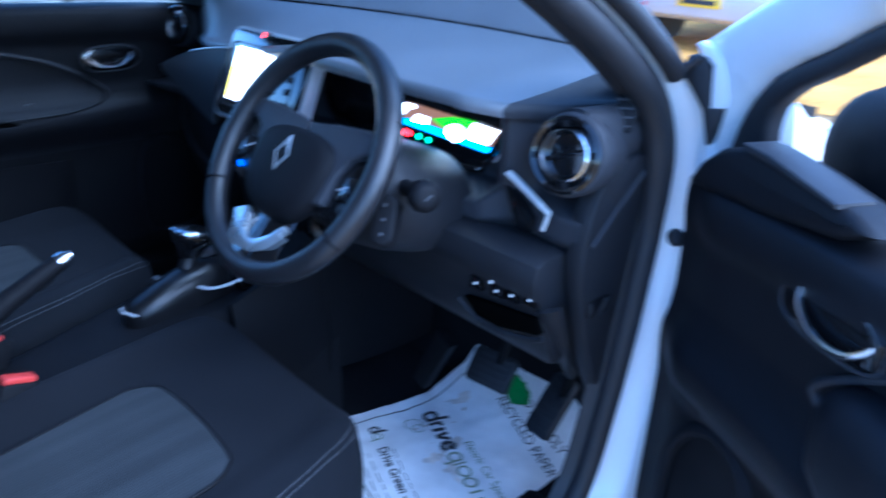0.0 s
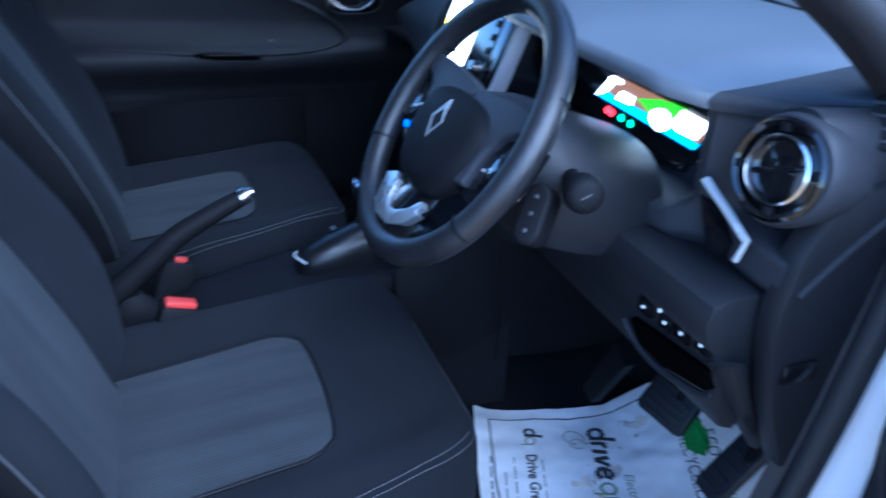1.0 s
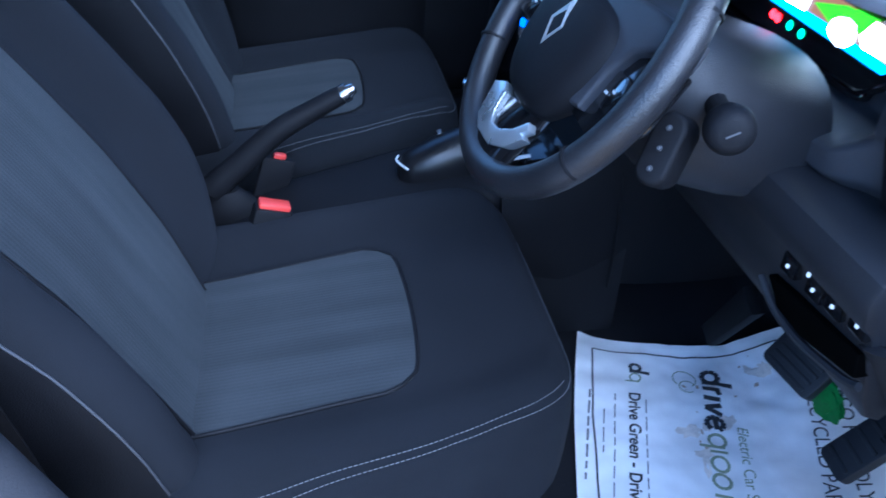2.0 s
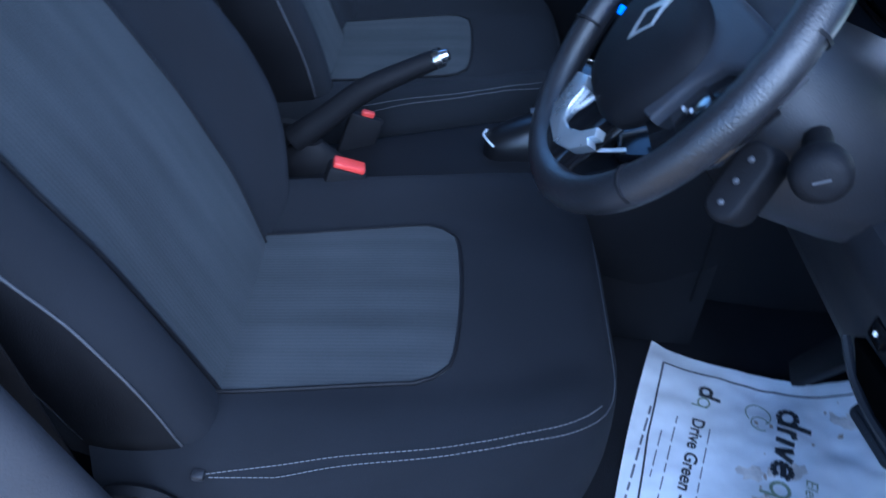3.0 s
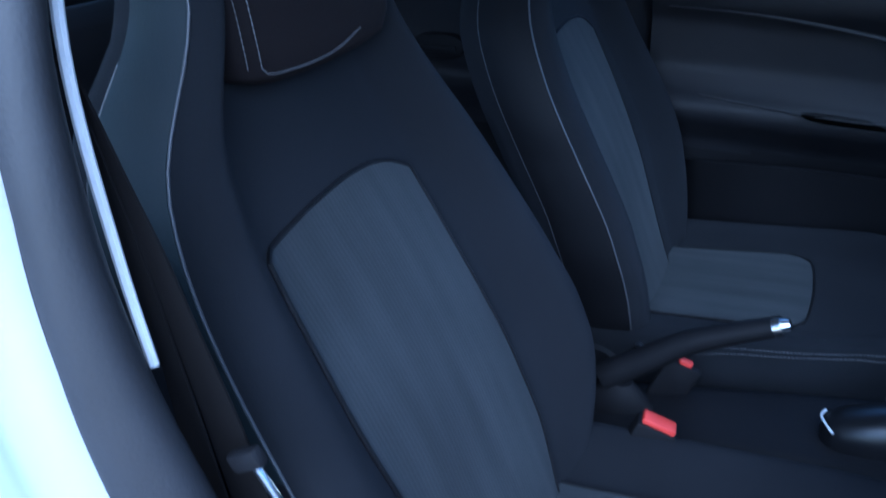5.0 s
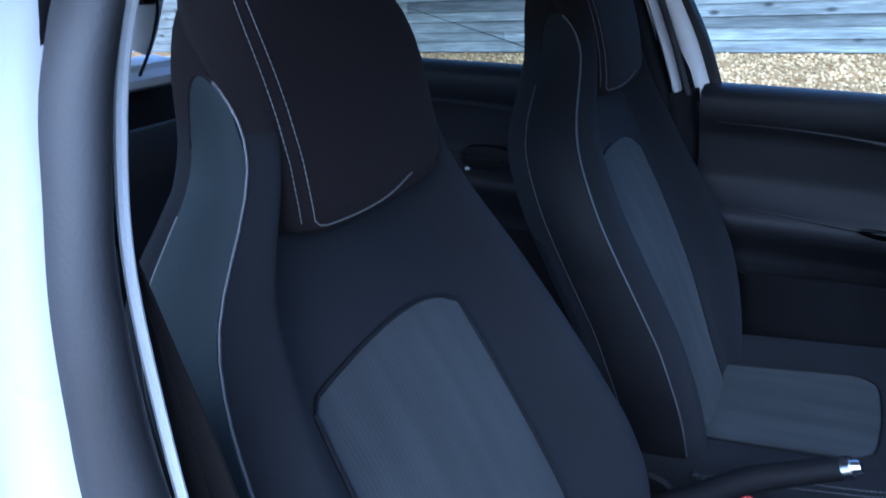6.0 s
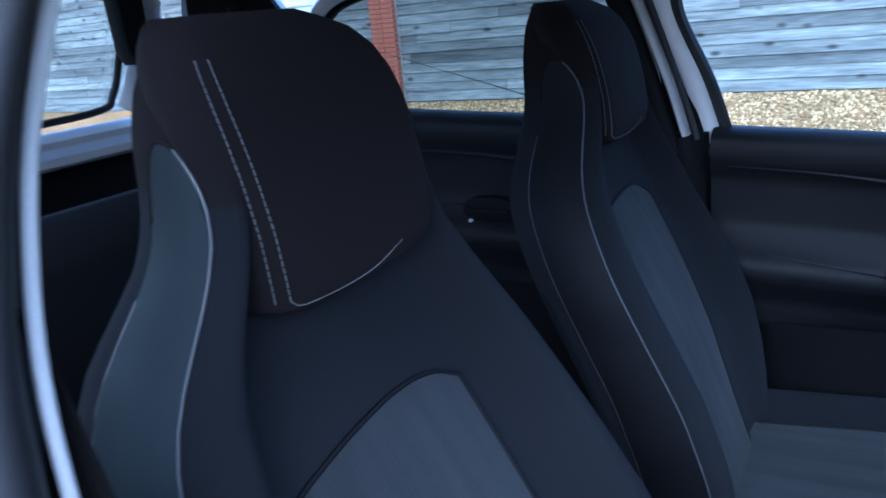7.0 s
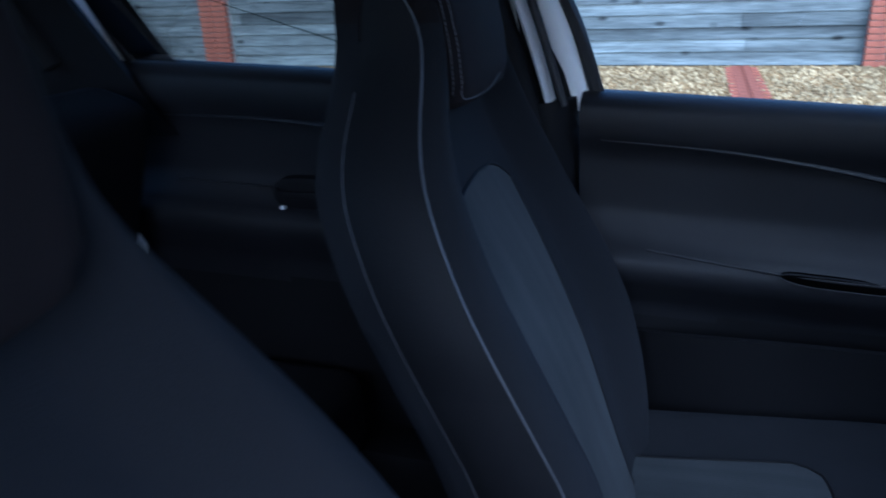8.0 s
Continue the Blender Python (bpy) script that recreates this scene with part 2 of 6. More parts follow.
def sheet(fn, nu, nv, thick=None):
    """A grid of fn(u, v), u and v from 0 to 1; thick: a vector that gives it a back."""
    bm = bmesh.new()
    g = [[bm.verts.new(fn(i / nu, j / nv)) for i in range(nu + 1)] for j in range(nv + 1)]
    for j in range(nv):
        for i in range(nu):
            bm.faces.new((g[j][i], g[j][i + 1], g[j + 1][i + 1], g[j + 1][i]))
    if thick is not None:
        t = Vector(thick)
        h = [[bm.verts.new(v.co + t) for v in row] for row in g]
        for j in range(nv):
            for i in range(nu):
                bm.faces.new((h[j][i], h[j + 1][i], h[j + 1][i + 1], h[j][i + 1]))
        for j in range(nv):
            for i in (0, nu):
                bm.faces.new((g[j][i], g[j + 1][i], h[j + 1][i], h[j][i]))
        for i in range(nu):
            for j in (0, nv):
                bm.faces.new((g[j][i], g[j][i + 1], h[j][i + 1], h[j][i]))
    return bm


def table(rows, v):
    """Smooth reading between the rows (v, value)."""
    if v <= rows[0][0]:
        return rows[0][1]
    for (a, p), (b, q) in zip(rows, rows[1:]):
        if v <= b:
            t = (v - a) / (b - a)
            t = t * t * (3 - 2 * t) * 0.5 + t * 0.5
            return p + (q - p) * t
    return rows[-1][1]


def step(a, b, v):
    t = min(1, max(0, (v - a) / (b - a)))
    return t * t * (3 - 2 * t)


def stitches(points, r=0.0009, dash=0.006, gap=0.0035):
    """Dashes of thread along a line."""
    ps = [Vector(p) for p in points]
    bms, run, on, seg = [], 0.0, True, [ps[0]]
    for a, b in zip(ps, ps[1:]):
        d = b - a
        left = d.length
        at = 0.0
        while left > 1e-6:
            need = (dash if on else gap) - run
            if left < need:
                run += left
                if on:
                    seg.append(b)
                break
            at += need
            left -= need
            q = a + d * (at / d.length)
            if on:
                seg.append(q)
                if len(seg) > 1:
                    bms.append(tube(seg, r, 5))
                seg = []
            else:
                seg = [q]
            on, run = not on, 0.0
    return merge(*bms)


# ---- seats ----
XC = 0.352
XS = 0.342
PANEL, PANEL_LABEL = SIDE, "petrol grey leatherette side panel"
# half widths of the backrest at each height, on the tunnel's side and on the door's side
W_IN = [(0.56, 0.20), (0.62, 0.236), (0.66, 0.268), (0.70, 0.290), (0.74, 0.297), (0.78, 0.293), (0.82, 0.285), (0.86, 0.272), (0.90, 0.264), (0.94, 0.254), (0.98, 0.243), (1.02, 0.235), (1.06, 0.222), (1.10, 0.205),
        (1.14, 0.185), (1.18, 0.157), (1.21, 0.137), (1.26, 0.128), (1.30, 0.124), (1.33, 0.116), (1.36, 0.095), (1.38, 0.06), (1.388, 0.03)]
W_OUT = [(0.56, 0.20), (0.64, 0.220), (0.74, 0.233), (0.82, 0.240), (0.86, 0.247), (0.90, 0.252), (0.98, 0.246), (1.02, 0.239), (1.06, 0.231), (1.10, 0.218), (1.14, 0.199), (1.18, 0.168), (1.22, 0.139),
         (1.26, 0.121), (1.30, 0.115), (1.33, 0.106), (1.36, 0.086), (1.38, 0.055), (1.388, 0.03)]
# the middle of the backrest's front and the crest of its bolsters
Y_MID = [(0.56, 0.0), (0.65, -0.034), (0.82, -0.096), (0.90, -0.133), (0.98, -0.173), (1.02, -0.195), (1.10, -0.234), (1.14, -0.248), (1.20, -0.259), (1.26, -0.264), (1.30, -0.270), (1.36, -0.290), (1.388, -0.32)]
Y_RIM = [(0.56, 0.004), (0.62, 0.004), (0.68, -0.002), (0.74, -0.014), (0.82, -0.040), (0.90, -0.077), (0.98, -0.117), (1.02, -0.140), (1.06, -0.160), (1.10, -0.180), (1.14, -0.197), (1.18, -0.205), (1.22, -0.209), (1.26, -0.216),
         (1.30, -0.232), (1.34, -0.254), (1.388, -0.305)]
D_BACK = [(0.56, 0.16), (0.80, 0.16), (1.10, 0.145), (1.20, 0.12), (1.28, 0.108), (1.33, 0.085), (1.36, 0.06), (1.388, 0.03)]
# edges of the ribbed panel, to each side of the middle, and how far the bolsters stand out
INSERT_OUT = [(0.60, 0.140), (0.70, 0.146), (0.88, 0.158), (0.95, 0.154), (1.045, 0.148)]
INSERT_IN = [(0.60, 0.105), (0.64, 0.118), (0.70, 0.132), (0.80, 0.126), (0.95, 0.112), (1.03, 0.106)]
INSERT_TOP = [(-1.0, 1.028), (-0.9, 1.038), (-0.7, 1.049), (-0.4, 1.056), (0.0, 1.058), (0.4, 1.054), (0.75, 1.047), (1.0, 1.042)]
CREST = 1.0
FLAT = 0.52


def line(rows, z):
    """Straight reading between rows."""
    if z <= rows[0][0]:
        return rows[0][1]
    for (a, p), (b, q) in zip(rows, rows[1:]):
        if z <= b:
            return p + (q - p) * (z - a) / (b - a)
    return rows[-1][1]


def soft_line(rows, z, d=0.018):
    """The same, with the corners of the table eased."""
    return sum(line(rows, z + d * k) for k in (-1, -0.5, 0, 0.5, 1)) / 5


def back_width(u, z):
    return soft_line(W_OUT if u > 0 else W_IN, z)


def back_front(u, z, out=0.0):
    """A point on the front of the backrest: u across from -1 to 1."""
    a = abs(u)
    k = step(1.10, 1.24, z)
    mid, rim = soft_line(Y_MID, z), soft_line(Y_RIM, z)
    y = mid + (rim - mid) * CREST * step(FLAT + (0.64 - FLAT) * k, 0.86 + 0.08 * k, a)
    c = 0.86 if u > 0 else 0.72
    q = min(1, max(0, (a - c) / (1 - c)))
    y -= (0.018 if u > 0 else 0.030) * (1 - math.sqrt(1 - q * q))
    return Vector((XC + back_width(u, z) * u, y + out, z + out * 0.35))


def back_side(sign, f, z, out=0.0):
    """A point on the side of the backrest: f from the front edge (0) to the rear (1)."""
    p = back_front(sign, z)
    d = soft_line(D_BACK, z)
    w = back_width(sign, z)
    bulge = 0.010 * math.sin(math.pi * f) * min(1, w / 0.14) - (0.014 + 0.014 * step(1.14, 1.24, z)) * f * min(1, w / 0.14)
    return Vector((XC + sign * (w + bulge + out), p.y - d * f, z))


def cushion_top(u, y, out=0.0):
    a = abs(u)
    z = soft_line([(-0.12, 0.598), (0.0, 0.603), (0.24, 0.622), (0.33, 0.631), (0.38, 0.631), (0.405, 0.624), (0.42, 0.612), (0.431, 0.595), (0.437, 0.575)], y, 0.006)
    w = line([(-0.12, 0.238), (0.0, 0.252), (0.26, 0.250), (0.31, 0.240), (0.35, 0.222), (0.385, 0.202), (0.405, 0.178), (0.42, 0.150), (0.43, 0.115), (0.437, 0.07)] if u > 0 else
             [(-0.12, 0.238), (0.0, 0.252), (0.26, 0.258), (0.34, 0.256), (0.39, 0.247), (0.415, 0.232), (0.428, 0.210), (0.437, 0.15)], y)
    k = min(1, max(0, (a - 0.82) / 0.18))
    z += 0.022 * step(0.5, 0.80, a) * step(0.435, 0.36, y) - 0.045 * (1 - math.sqrt(1 - k * k))
    return Vector((XS + w * u, y, z + out))


def build_seat():
    seat = thing("car_seat", (XC, 0, 0.335), "charcoal cloth front seat with grey ribbed centre and fixed headrest", "car seat", "front seats")
    # backrest
    rings = []
    for z in [0.56, 0.575, 0.59] + [0.61 + 0.02 * i for i in range(31)] + [1.222, 1.236, 1.25, 1.265, 1.28, 1.295, 1.31, 1.325, 1.34, 1.352, 1.363, 1.372, 1.379, 1.384, 1.388]:
        ring = [back_front(-1 + 2 * i / 56, z) for i in range(57)]
        ring += [back_side(1, f, z) for f in (0.2, 0.4, 0.6, 0.8, 0.93)]
        yb = back_side(1, 1, z).y
        ring += [Vector((XC + back_width(s, z) * s, yb, z)) for s in (0.80, 0.45, 0, -0.45, -0.80)]
        ring += [back_side(-1, f, z) for f in (0.93, 0.8, 0.6, 0.4, 0.2)]
        rings.append(ring)
    backrest = part("backrest", loft(rings), CLOTH, seat, "charcoal woven cloth backrest", 60)
    # the hood's shade is painted: its faces take the darker headrest cloth
    backrest.data.materials.append(HEAD)
    for f in backrest.data.polygons:
        if f.center.z > 1.262 - seat.location.z:
            f.material_index = 1

    # centre panel of the backrest
    def back_insert(u, v):
        s = 2 * u - 1
        top = soft_line(INSERT_TOP, s, 0.08)
        z = 0.600 + (top - 0.600) * v
        x = s * soft_line(INSERT_OUT if s > 0 else INSERT_IN, z)
        q = back_front(x / back_width(x, z), z, 0.003)
        return q + Vector((0, 0.006, 0.002)) * (1 - s ** 4) * (1 - v ** 8)
    part("back_panel", sheet(back_insert, 24, 44, (0, -0.014, -0.005)), INSERT, seat, "grey ribbed cloth centre panel", 60)
    part("panel_seam", tube([back_insert(0, k / 16) for k in range(17)] + [back_insert(k / 16, 1) for k in range(1, 16)] + [back_insert(1, 1 - k / 16) for k in range(17)], 0.0024, 6), DARK, seat)
    for s in (1, -1):
        def side(u, v):
            f0, f1 = 0.06, 0.66
            z = 0.60 + 0.650 * v + 0.058 * v ** 8 * math.sqrt(max(0.0, 1 - (2 * u - 1) ** 2))
            return back_side(s, f0 + (f1 - f0) * u, z, 0.003)
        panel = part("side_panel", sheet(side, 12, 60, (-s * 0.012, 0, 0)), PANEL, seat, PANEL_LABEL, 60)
        # its foot is darkened with black plastic to paint in the shade there
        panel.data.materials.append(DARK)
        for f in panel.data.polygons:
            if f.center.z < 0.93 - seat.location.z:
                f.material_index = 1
        zs = [0.62 + 0.02 * i for i in range(32)]
        part("piping", tube([back_side(s, 0.05, z, 0.002) for z in zs] + [back_side(s, 0.36 - 0.31 * math.cos(a), 1.249 + 0.06 * math.sin(a), 0.0025) for a in (math.pi * k / 14 for k in range(7))], 0.0013, 6), PIPING, seat, "thin silver piping")
        part("piping", tube([back_side(s, 0.67, z, 0.002) for z in zs[:30]], 0.0008, 6), PIPING, seat, "thin silver piping")
        part("arch_seam", tube([back_side(s, 0.36 - 0.31 * math.cos(a), 1.249 + 0.06 * math.sin(a), 0.0025) for a in (math.pi * k / 14 for k in range(5, 15))], 0.0022, 6), HEAD, seat)
    # headrest pad
    PAD = [(1.170, 0.080, -0.222, 0.012), (1.174, 0.102, -0.209, 0.03), (1.182, 0.117, -0.2015, 0.04), (1.20, 0.1225, -0.199, 0.05), (1.24, 0.1255, -0.203, 0.05), (1.28, 0.128, -0.212, 0.05),
           (1.31, 0.130, -0.221, 0.05), (1.335, 0.129, -0.232, 0.05), (1.355, 0.124, -0.244, 0.045), (1.372, 0.113, -0.259, 0.035), (1.384, 0.095, -0.277, 0.025), (1.391, 0.066, -0.298, 0.012)]

    def on_pad(s, z, out=0.0006):
        w = soft_line([(p[0], p[1]) for p in PAD], z, 0.006) * (0.94 if s > 0 else 1.0)
        y = soft_line([(p[0], p[2]) for p in PAD], z, 0.006)
        k = max(0, (abs(s) - 0.74) / 0.26)
        return Vector((XC + w * s, y - 0.008 * s * s - 0.030 * (1 - math.sqrt(max(0, 1 - k * k))) + out, z))
    rings = []
    for z in [p[0] for p in PAD[:4]] + [1.21 + 0.0125 * i for i in range(11)] + [p[0] for p in PAD[8:]]:
        d = line([(p[0], p[3]) for p in PAD], z)
        ring = [on_pad(-1 + i / 18, z, 0) for i in range(37)]
        w, v, y = ring[-1].x - XC, XC - ring[0].x, ring[-1].y
        ring += [(XC + w * 0.93, y - d * 0.4, z), (XC + w * 0.78, y - d, z), (XC, y - d, z), (XC - v * 0.78, y - d, z), (XC - v * 0.98, y - d * 0.4, z)]
        rings.append(ring)
    pad = part("headrest", loft(rings), HEAD, seat, "brown-black cloth headrest pad with pale double stitching", 60)
    for s0 in (0.925, 0.85):
        part("stitching", stitches([on_pad(s0 - 0.0048 * i, 1.190 + 0.0123 * i) for i in range(15)], 0.0005, 0.0042, 0.0013), THREAD, pad, "pale thread stitching")
    part("stitching", tube([on_pad(0.85, 1.190), on_pad(0.82, 1.1845)] + [on_pad(0.76 - 0.084 * i, 1.1825 - 0.002 * math.sin(i / 9 * math.pi) + 0.010 * max(0, i - 7) / 6 * step(7, 13, i)) for i in range(14)], 0.00055, 5), THREAD, pad, "pale thread stitching")
    # cushion
    rings = []
    for y in [-0.12, -0.08, -0.04, 0, 0.04, 0.08, 0.12, 0.16, 0.20, 0.24, 0.28, 0.31, 0.34, 0.36, 0.375, 0.39, 0.40, 0.41, 0.417, 0.423, 0.428, 0.432, 0.435, 0.437]:
        ring = [cushion_top(-1 + i / 20, y) for i in range(41)]
        e, g = ring[-1], ring[0]
        h, j = e.x - XS, XS - g.x
        low = 0.47 + 0.05 * step(0.38, 0.437, y)
        ring += [Vector((XS + h * 1.01, y, e.z - 0.03)), Vector((XS + h * 1.0, y, low + 0.02)), Vector((XS + h * 0.94, y, low)), Vector((XS, y, low)),
                 Vector((XS - j * 0.94, y, low)), Vector((XS - j * 1.0, y, low + 0.02)), Vector((XS - j * 1.01, y, g.z - 0.03))]
        rings.append(ring)
    cush = part("cushion", loft(rings), CLOTH, seat, "charcoal woven cloth seat cushion", 60)

    def on_cushion(x, y, out):
        w = abs(cushion_top(1 if x > XS else -1, y).x - XS)
        return cushion_top(max(-0.985, min(0.985, (x - XS) / w)), y, out)

    def cush_insert(u, v):
        s = 2 * u - 1
        y1 = 0.249 - 0.010 * s * s - 0.018 * abs(s) ** 14
        y = -0.11 + (y1 + 0.11) * v
        hw = 0.1355 - 0.008 * step(0.93, 1, v) ** 2
        return on_cushion(0.3435 + 0.018 * step(0.24, -0.05, y) + s * hw, y, 0.003) + Vector((0, 0, 0.005 * (1 - s ** 4) * (1 - v ** 10)))
    part("seat_panel", sheet(cush_insert, 28, 28, (0, 0, -0.014)), INSERT, seat, "grey ribbed cloth centre panel", 60)
    part("panel_seam", tube([cush_insert(0, k / 16) for k in range(17)] + [cush_insert(k / 16, 1) for k in range(1, 16)] + [cush_insert(1, 1 - k / 16) for k in range(17)], 0.0024, 6), DARK, seat)
    EDGE = smooth_line([(0.595, 0.006, 0), (0.589, 0.08, 0), (0.5825, 0.14, 0), (0.5735, 0.25, 0), (0.556, 0.333, 0), (0.536, 0.378, 0), (0.508, 0.404, 0)], 8)
    for d in (0.0, 0.0065):
        part("stitching", stitches([on_cushion(p.x - d, p.y - d * 0.4, 0.0004) for p in EDGE], 0.0005, 0.004, 0.0016), THREAD, cush, "pale thread stitching")
    part("front_seam", tube([on_cushion(p.x, p.y, 0.0005) for p in smooth_line([(0.508, 0.404, 0), (0.475, 0.418, 0), (0.42, 0.4265, 0), (0.30, 0.429, 0), (0.20, 0.428, 0)], 8)], 0.0007, 5), PIPING, cush, "thin pale front seam")
    # base
    part("valance", box(XC - 0.238, XC + 0.230, -0.15, 0.38, 0.415, 0.472, 0.015), DARK, seat, "dark plastic seat valance")
    for s in (1, -1):
        part("rail", box(XC + s * 0.19 - 0.02, XC + s * 0.19 + 0.02, -0.2, 0.36, 0.335, 0.42, 0.004), DARK, seat, "dark steel seat rail")
        part("hinge_cover", lathe([(0.0, 0), (0.05, 0), (0.055, 0.006), (0.05, 0.014), (0.0, 0.018)], pose(XC + s * 0.240, -0.075, 0.535) @ pose(0, 0, 0, 0, 90 * s, 0)), DARK, seat, "round dark hinge cover")
    part("clip", box(XS + 0.243, XS + 0.254, -0.010, 0.003, 0.598, 0.607, 0.003), COWL, seat, "small dark trim clip")
    return seat


seat = build_seat()
# the passenger seat stands a little lower and further over
W_OUT = [(0.56, 0.20), (0.64, 0.225), (0.75, 0.248), (0.83, 0.252), (0.91, 0.258), (0.98, 0.258), (1.03, 0.247), (1.07, 0.234), (1.11, 0.216), (1.15, 0.188), (1.19, 0.162), (1.23, 0.138), (1.27, 0.122), (1.30, 0.115), (1.33, 0.106), (1.36, 0.086), (1.38, 0.055), (1.388, 0.03)]
W_IN = [(0.56, 0.19), (0.66, 0.205), (0.72, 0.222), (0.75, 0.235), (0.79, 0.258), (0.83, 0.270), (0.87, 0.276), (0.91, 0.273), (0.95, 0.262), (0.99, 0.252), (1.07, 0.244), (1.11, 0.235), (1.15, 0.214), (1.19, 0.176), (1.23, 0.145), (1.27, 0.128), (1.30, 0.122), (1.33, 0.112), (1.36, 0.090), (1.38, 0.055), (1.388, 0.03)]
INSERT_OUT = [(0.60, 0.125), (0.80, 0.140), (0.95, 0.138), (1.045, 0.128)]
INSERT_IN = [(0.60, 0.055), (0.68, 0.060), (0.81, 0.080), (0.94, 0.098), (1.04, 0.108)]
INSERT_TOP = [(-1.0, 1.042), (-0.8, 1.064), (-0.5, 1.076), (0.0, 1.079), (0.5, 1.074), (0.8, 1.064), (1.0, 1.048)]
CREST = 1.0
FLAT = 0.60
# its side panels take the shade-darkened leatherette
PANEL, PANEL_LABEL = SHADED_HIDE, "leatherette side panel in a shade-darkened colour"
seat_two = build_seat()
seat_two.location += Vector((-2 * XC - 0.021, 0.006, -0.016))
tagged(seat_two, "charcoal cloth passenger seat with grey ribbed centre and fixed headrest")
tagged(seat, "charcoal cloth driver seat with grey ribbed centre and fixed headrest")

# ---- cabin shell ----
floor = part("floor", box(-0.70, 0.70, -1.15, 1.0, 0.28, 0.322), CARPET)
tagged(floor, "black carpeted cabin floor", "floor", kind="structure")
bulk = part("toe_board", sheet(lambda u, v: (-0.70 + 1.4 * u, 0.93 + 0.22 * v, 0.32 + 0.45 * v), 2, 8, (0, 0.03, 0)), CARPET)
tagged(bulk, "black carpeted toe board under the dashboard", "floor", kind="structure")
fire = part("bulkhead", box(-0.72, 0.72, 1.15, 1.19, 0.28, 0.99), CARPET)
tagged(fire, "dark bulkhead behind the dashboard", "wall", kind="structure")


def band(points_a, points_b, thick):
    """A strip between two lines of equally many points."""
    n = len(points_a) - 1
    return sheet(lambda u, v: Vector(points_a[round(v * n)]).lerp(Vector(points_b[round(v * n)]), u), 3, n, thick)


# driver's doorway: a loop through the pillars, the roof and the sill
DOORWAY = [(0.715, 0.55, 0.40), (0.715, 0.66, 0.48), (0.715, 0.71, 0.62), (0.715, 0.745, 0.80), (0.712, 0.765, 0.95), (0.705, 0.745, 1.06), (0.69, 0.67, 1.14), (0.665, 0.54, 1.23),
           (0.625, 0.34, 1.36), (0.59, 0.14, 1.445), (0.585, -0.05, 1.465), (0.60, -0.15, 1.44), (0.64, -0.178, 1.36), (0.685, -0.172, 1.20), (0.703, -0.156, 1.08), (0.706, -0.126, 0.93), (0.706, -0.096, 0.82), (0.706, -0.056, 0.70),
           (0.71, 0.005, 0.56), (0.715, 0.10, 0.435), (0.715, 0.3, 0.395)]
LOOP = smooth_line(DOORWAY, 8, True)
N = len(LOOP)


def outward(i, d, dx):
    """A point of the doorway loop pushed out by d in its own plane and by dx sideways."""
    t = LOOP[(i + 1) % N] - LOOP[i - 1]
    n = Vector((0, t.z, -t.y)).normalized()
    c = Vector((0, 0.28, 0.9))
    if (LOOP[i] - c).dot(n) < 0:
        n = -n
    rear = step(0.25, -0.05, LOOP[i].y)
    slim = step(0.20, 0.32, LOOP[i].y) * step(1.05, 1.09, LOOP[i].z)
    d -= max(0, d - 0.034) * slim
    dx -= max(0, dx - 0.024) * slim
    return LOOP[i] + n * d * (1 - 1.1 * rear) + Vector((dx * (1 + 0.9 * rear * step(0.05, 0.09, dx)), 0, 0))


def doorway_band(stations):
    return loft([[outward(i, d, dx) for d, dx in stations] for i in range(N)], False, False, True)


shell = thing("body_side", (0.75, 0.3, 0.3), "white painted car body side round the open driver door", "car body", kind="structure")
part("door_jamb", doorway_band([(0.004, -0.012), (0.012, 0.004), (0.022, 0.008), (0.030, 0.028), (0.036, 0.045), (0.050, 0.052), (0.075, 0.055), (0.082, 0.085), (0.10, 0.092)]), WHITE, shell, "white painted door jamb", 50)
part("door_seal", tube([outward(i, 0.0, 0.0) for i in range(N)], [0.022 - 0.011 * step(0.25, -0.05, LOOP[i].y) - 0.005 * step(1.02, 0.9, LOOP[i].z) * step(0.5, 0.6, LOOP[i].y) for i in range(N)], 10, True), RUBBER, shell, "thick black rubber door seal")
part("seal_lip", doorway_band([(-0.02, -0.03), (-0.012, -0.012), (0.0, 0.0)]), RUBBER, shell, "black rubber lip")
part("rubber_stop", lathe([(0, 0.0), (0.013, 0.0), (0.013, 0.006), (0.009, 0.011), (0, 0.012)], pose(0.738, 0.792, 0.886) @ pose(0, 0, 0, 0, 65, -45)), RUBBER, shell, "round black rubber stop")
strip_i = [i for i in range(N) if LOOP[i].y > 0.2 and 1.085 < LOOP[i].z < 1.40]
part("outer_seal", tube([outward(i, 0.047, 0.032) for i in strip_i], 0.0145, 10), RUBBER, shell, "black outer rubber strip")

# the boot's black outline also paints in the shade of the hinge gap
part("hinge_boot", prism([(0.724, 1.117), (0.731, 1.137), (0.745, 1.140), (0.760, 1.135), (0.767, 1.115), (0.772, 1.080), (0.788, 1.081), (0.782, 1.058), (0.774, 1.032), (0.761, 1.075), (0.743, 1.097)], "y", 0.755, 0.785, 0.004), RUBBER, shell, "black rubber boot with the shaded hinge gap painted in")
part("boot_fold", tube(smooth_line([(0.716, 0.745, 1.118), (0.735, 0.752, 1.124), (0.748, 0.756, 1.138)], 6), 0.006, 8), RUBBER, shell, "folded lip of the rubber boot")
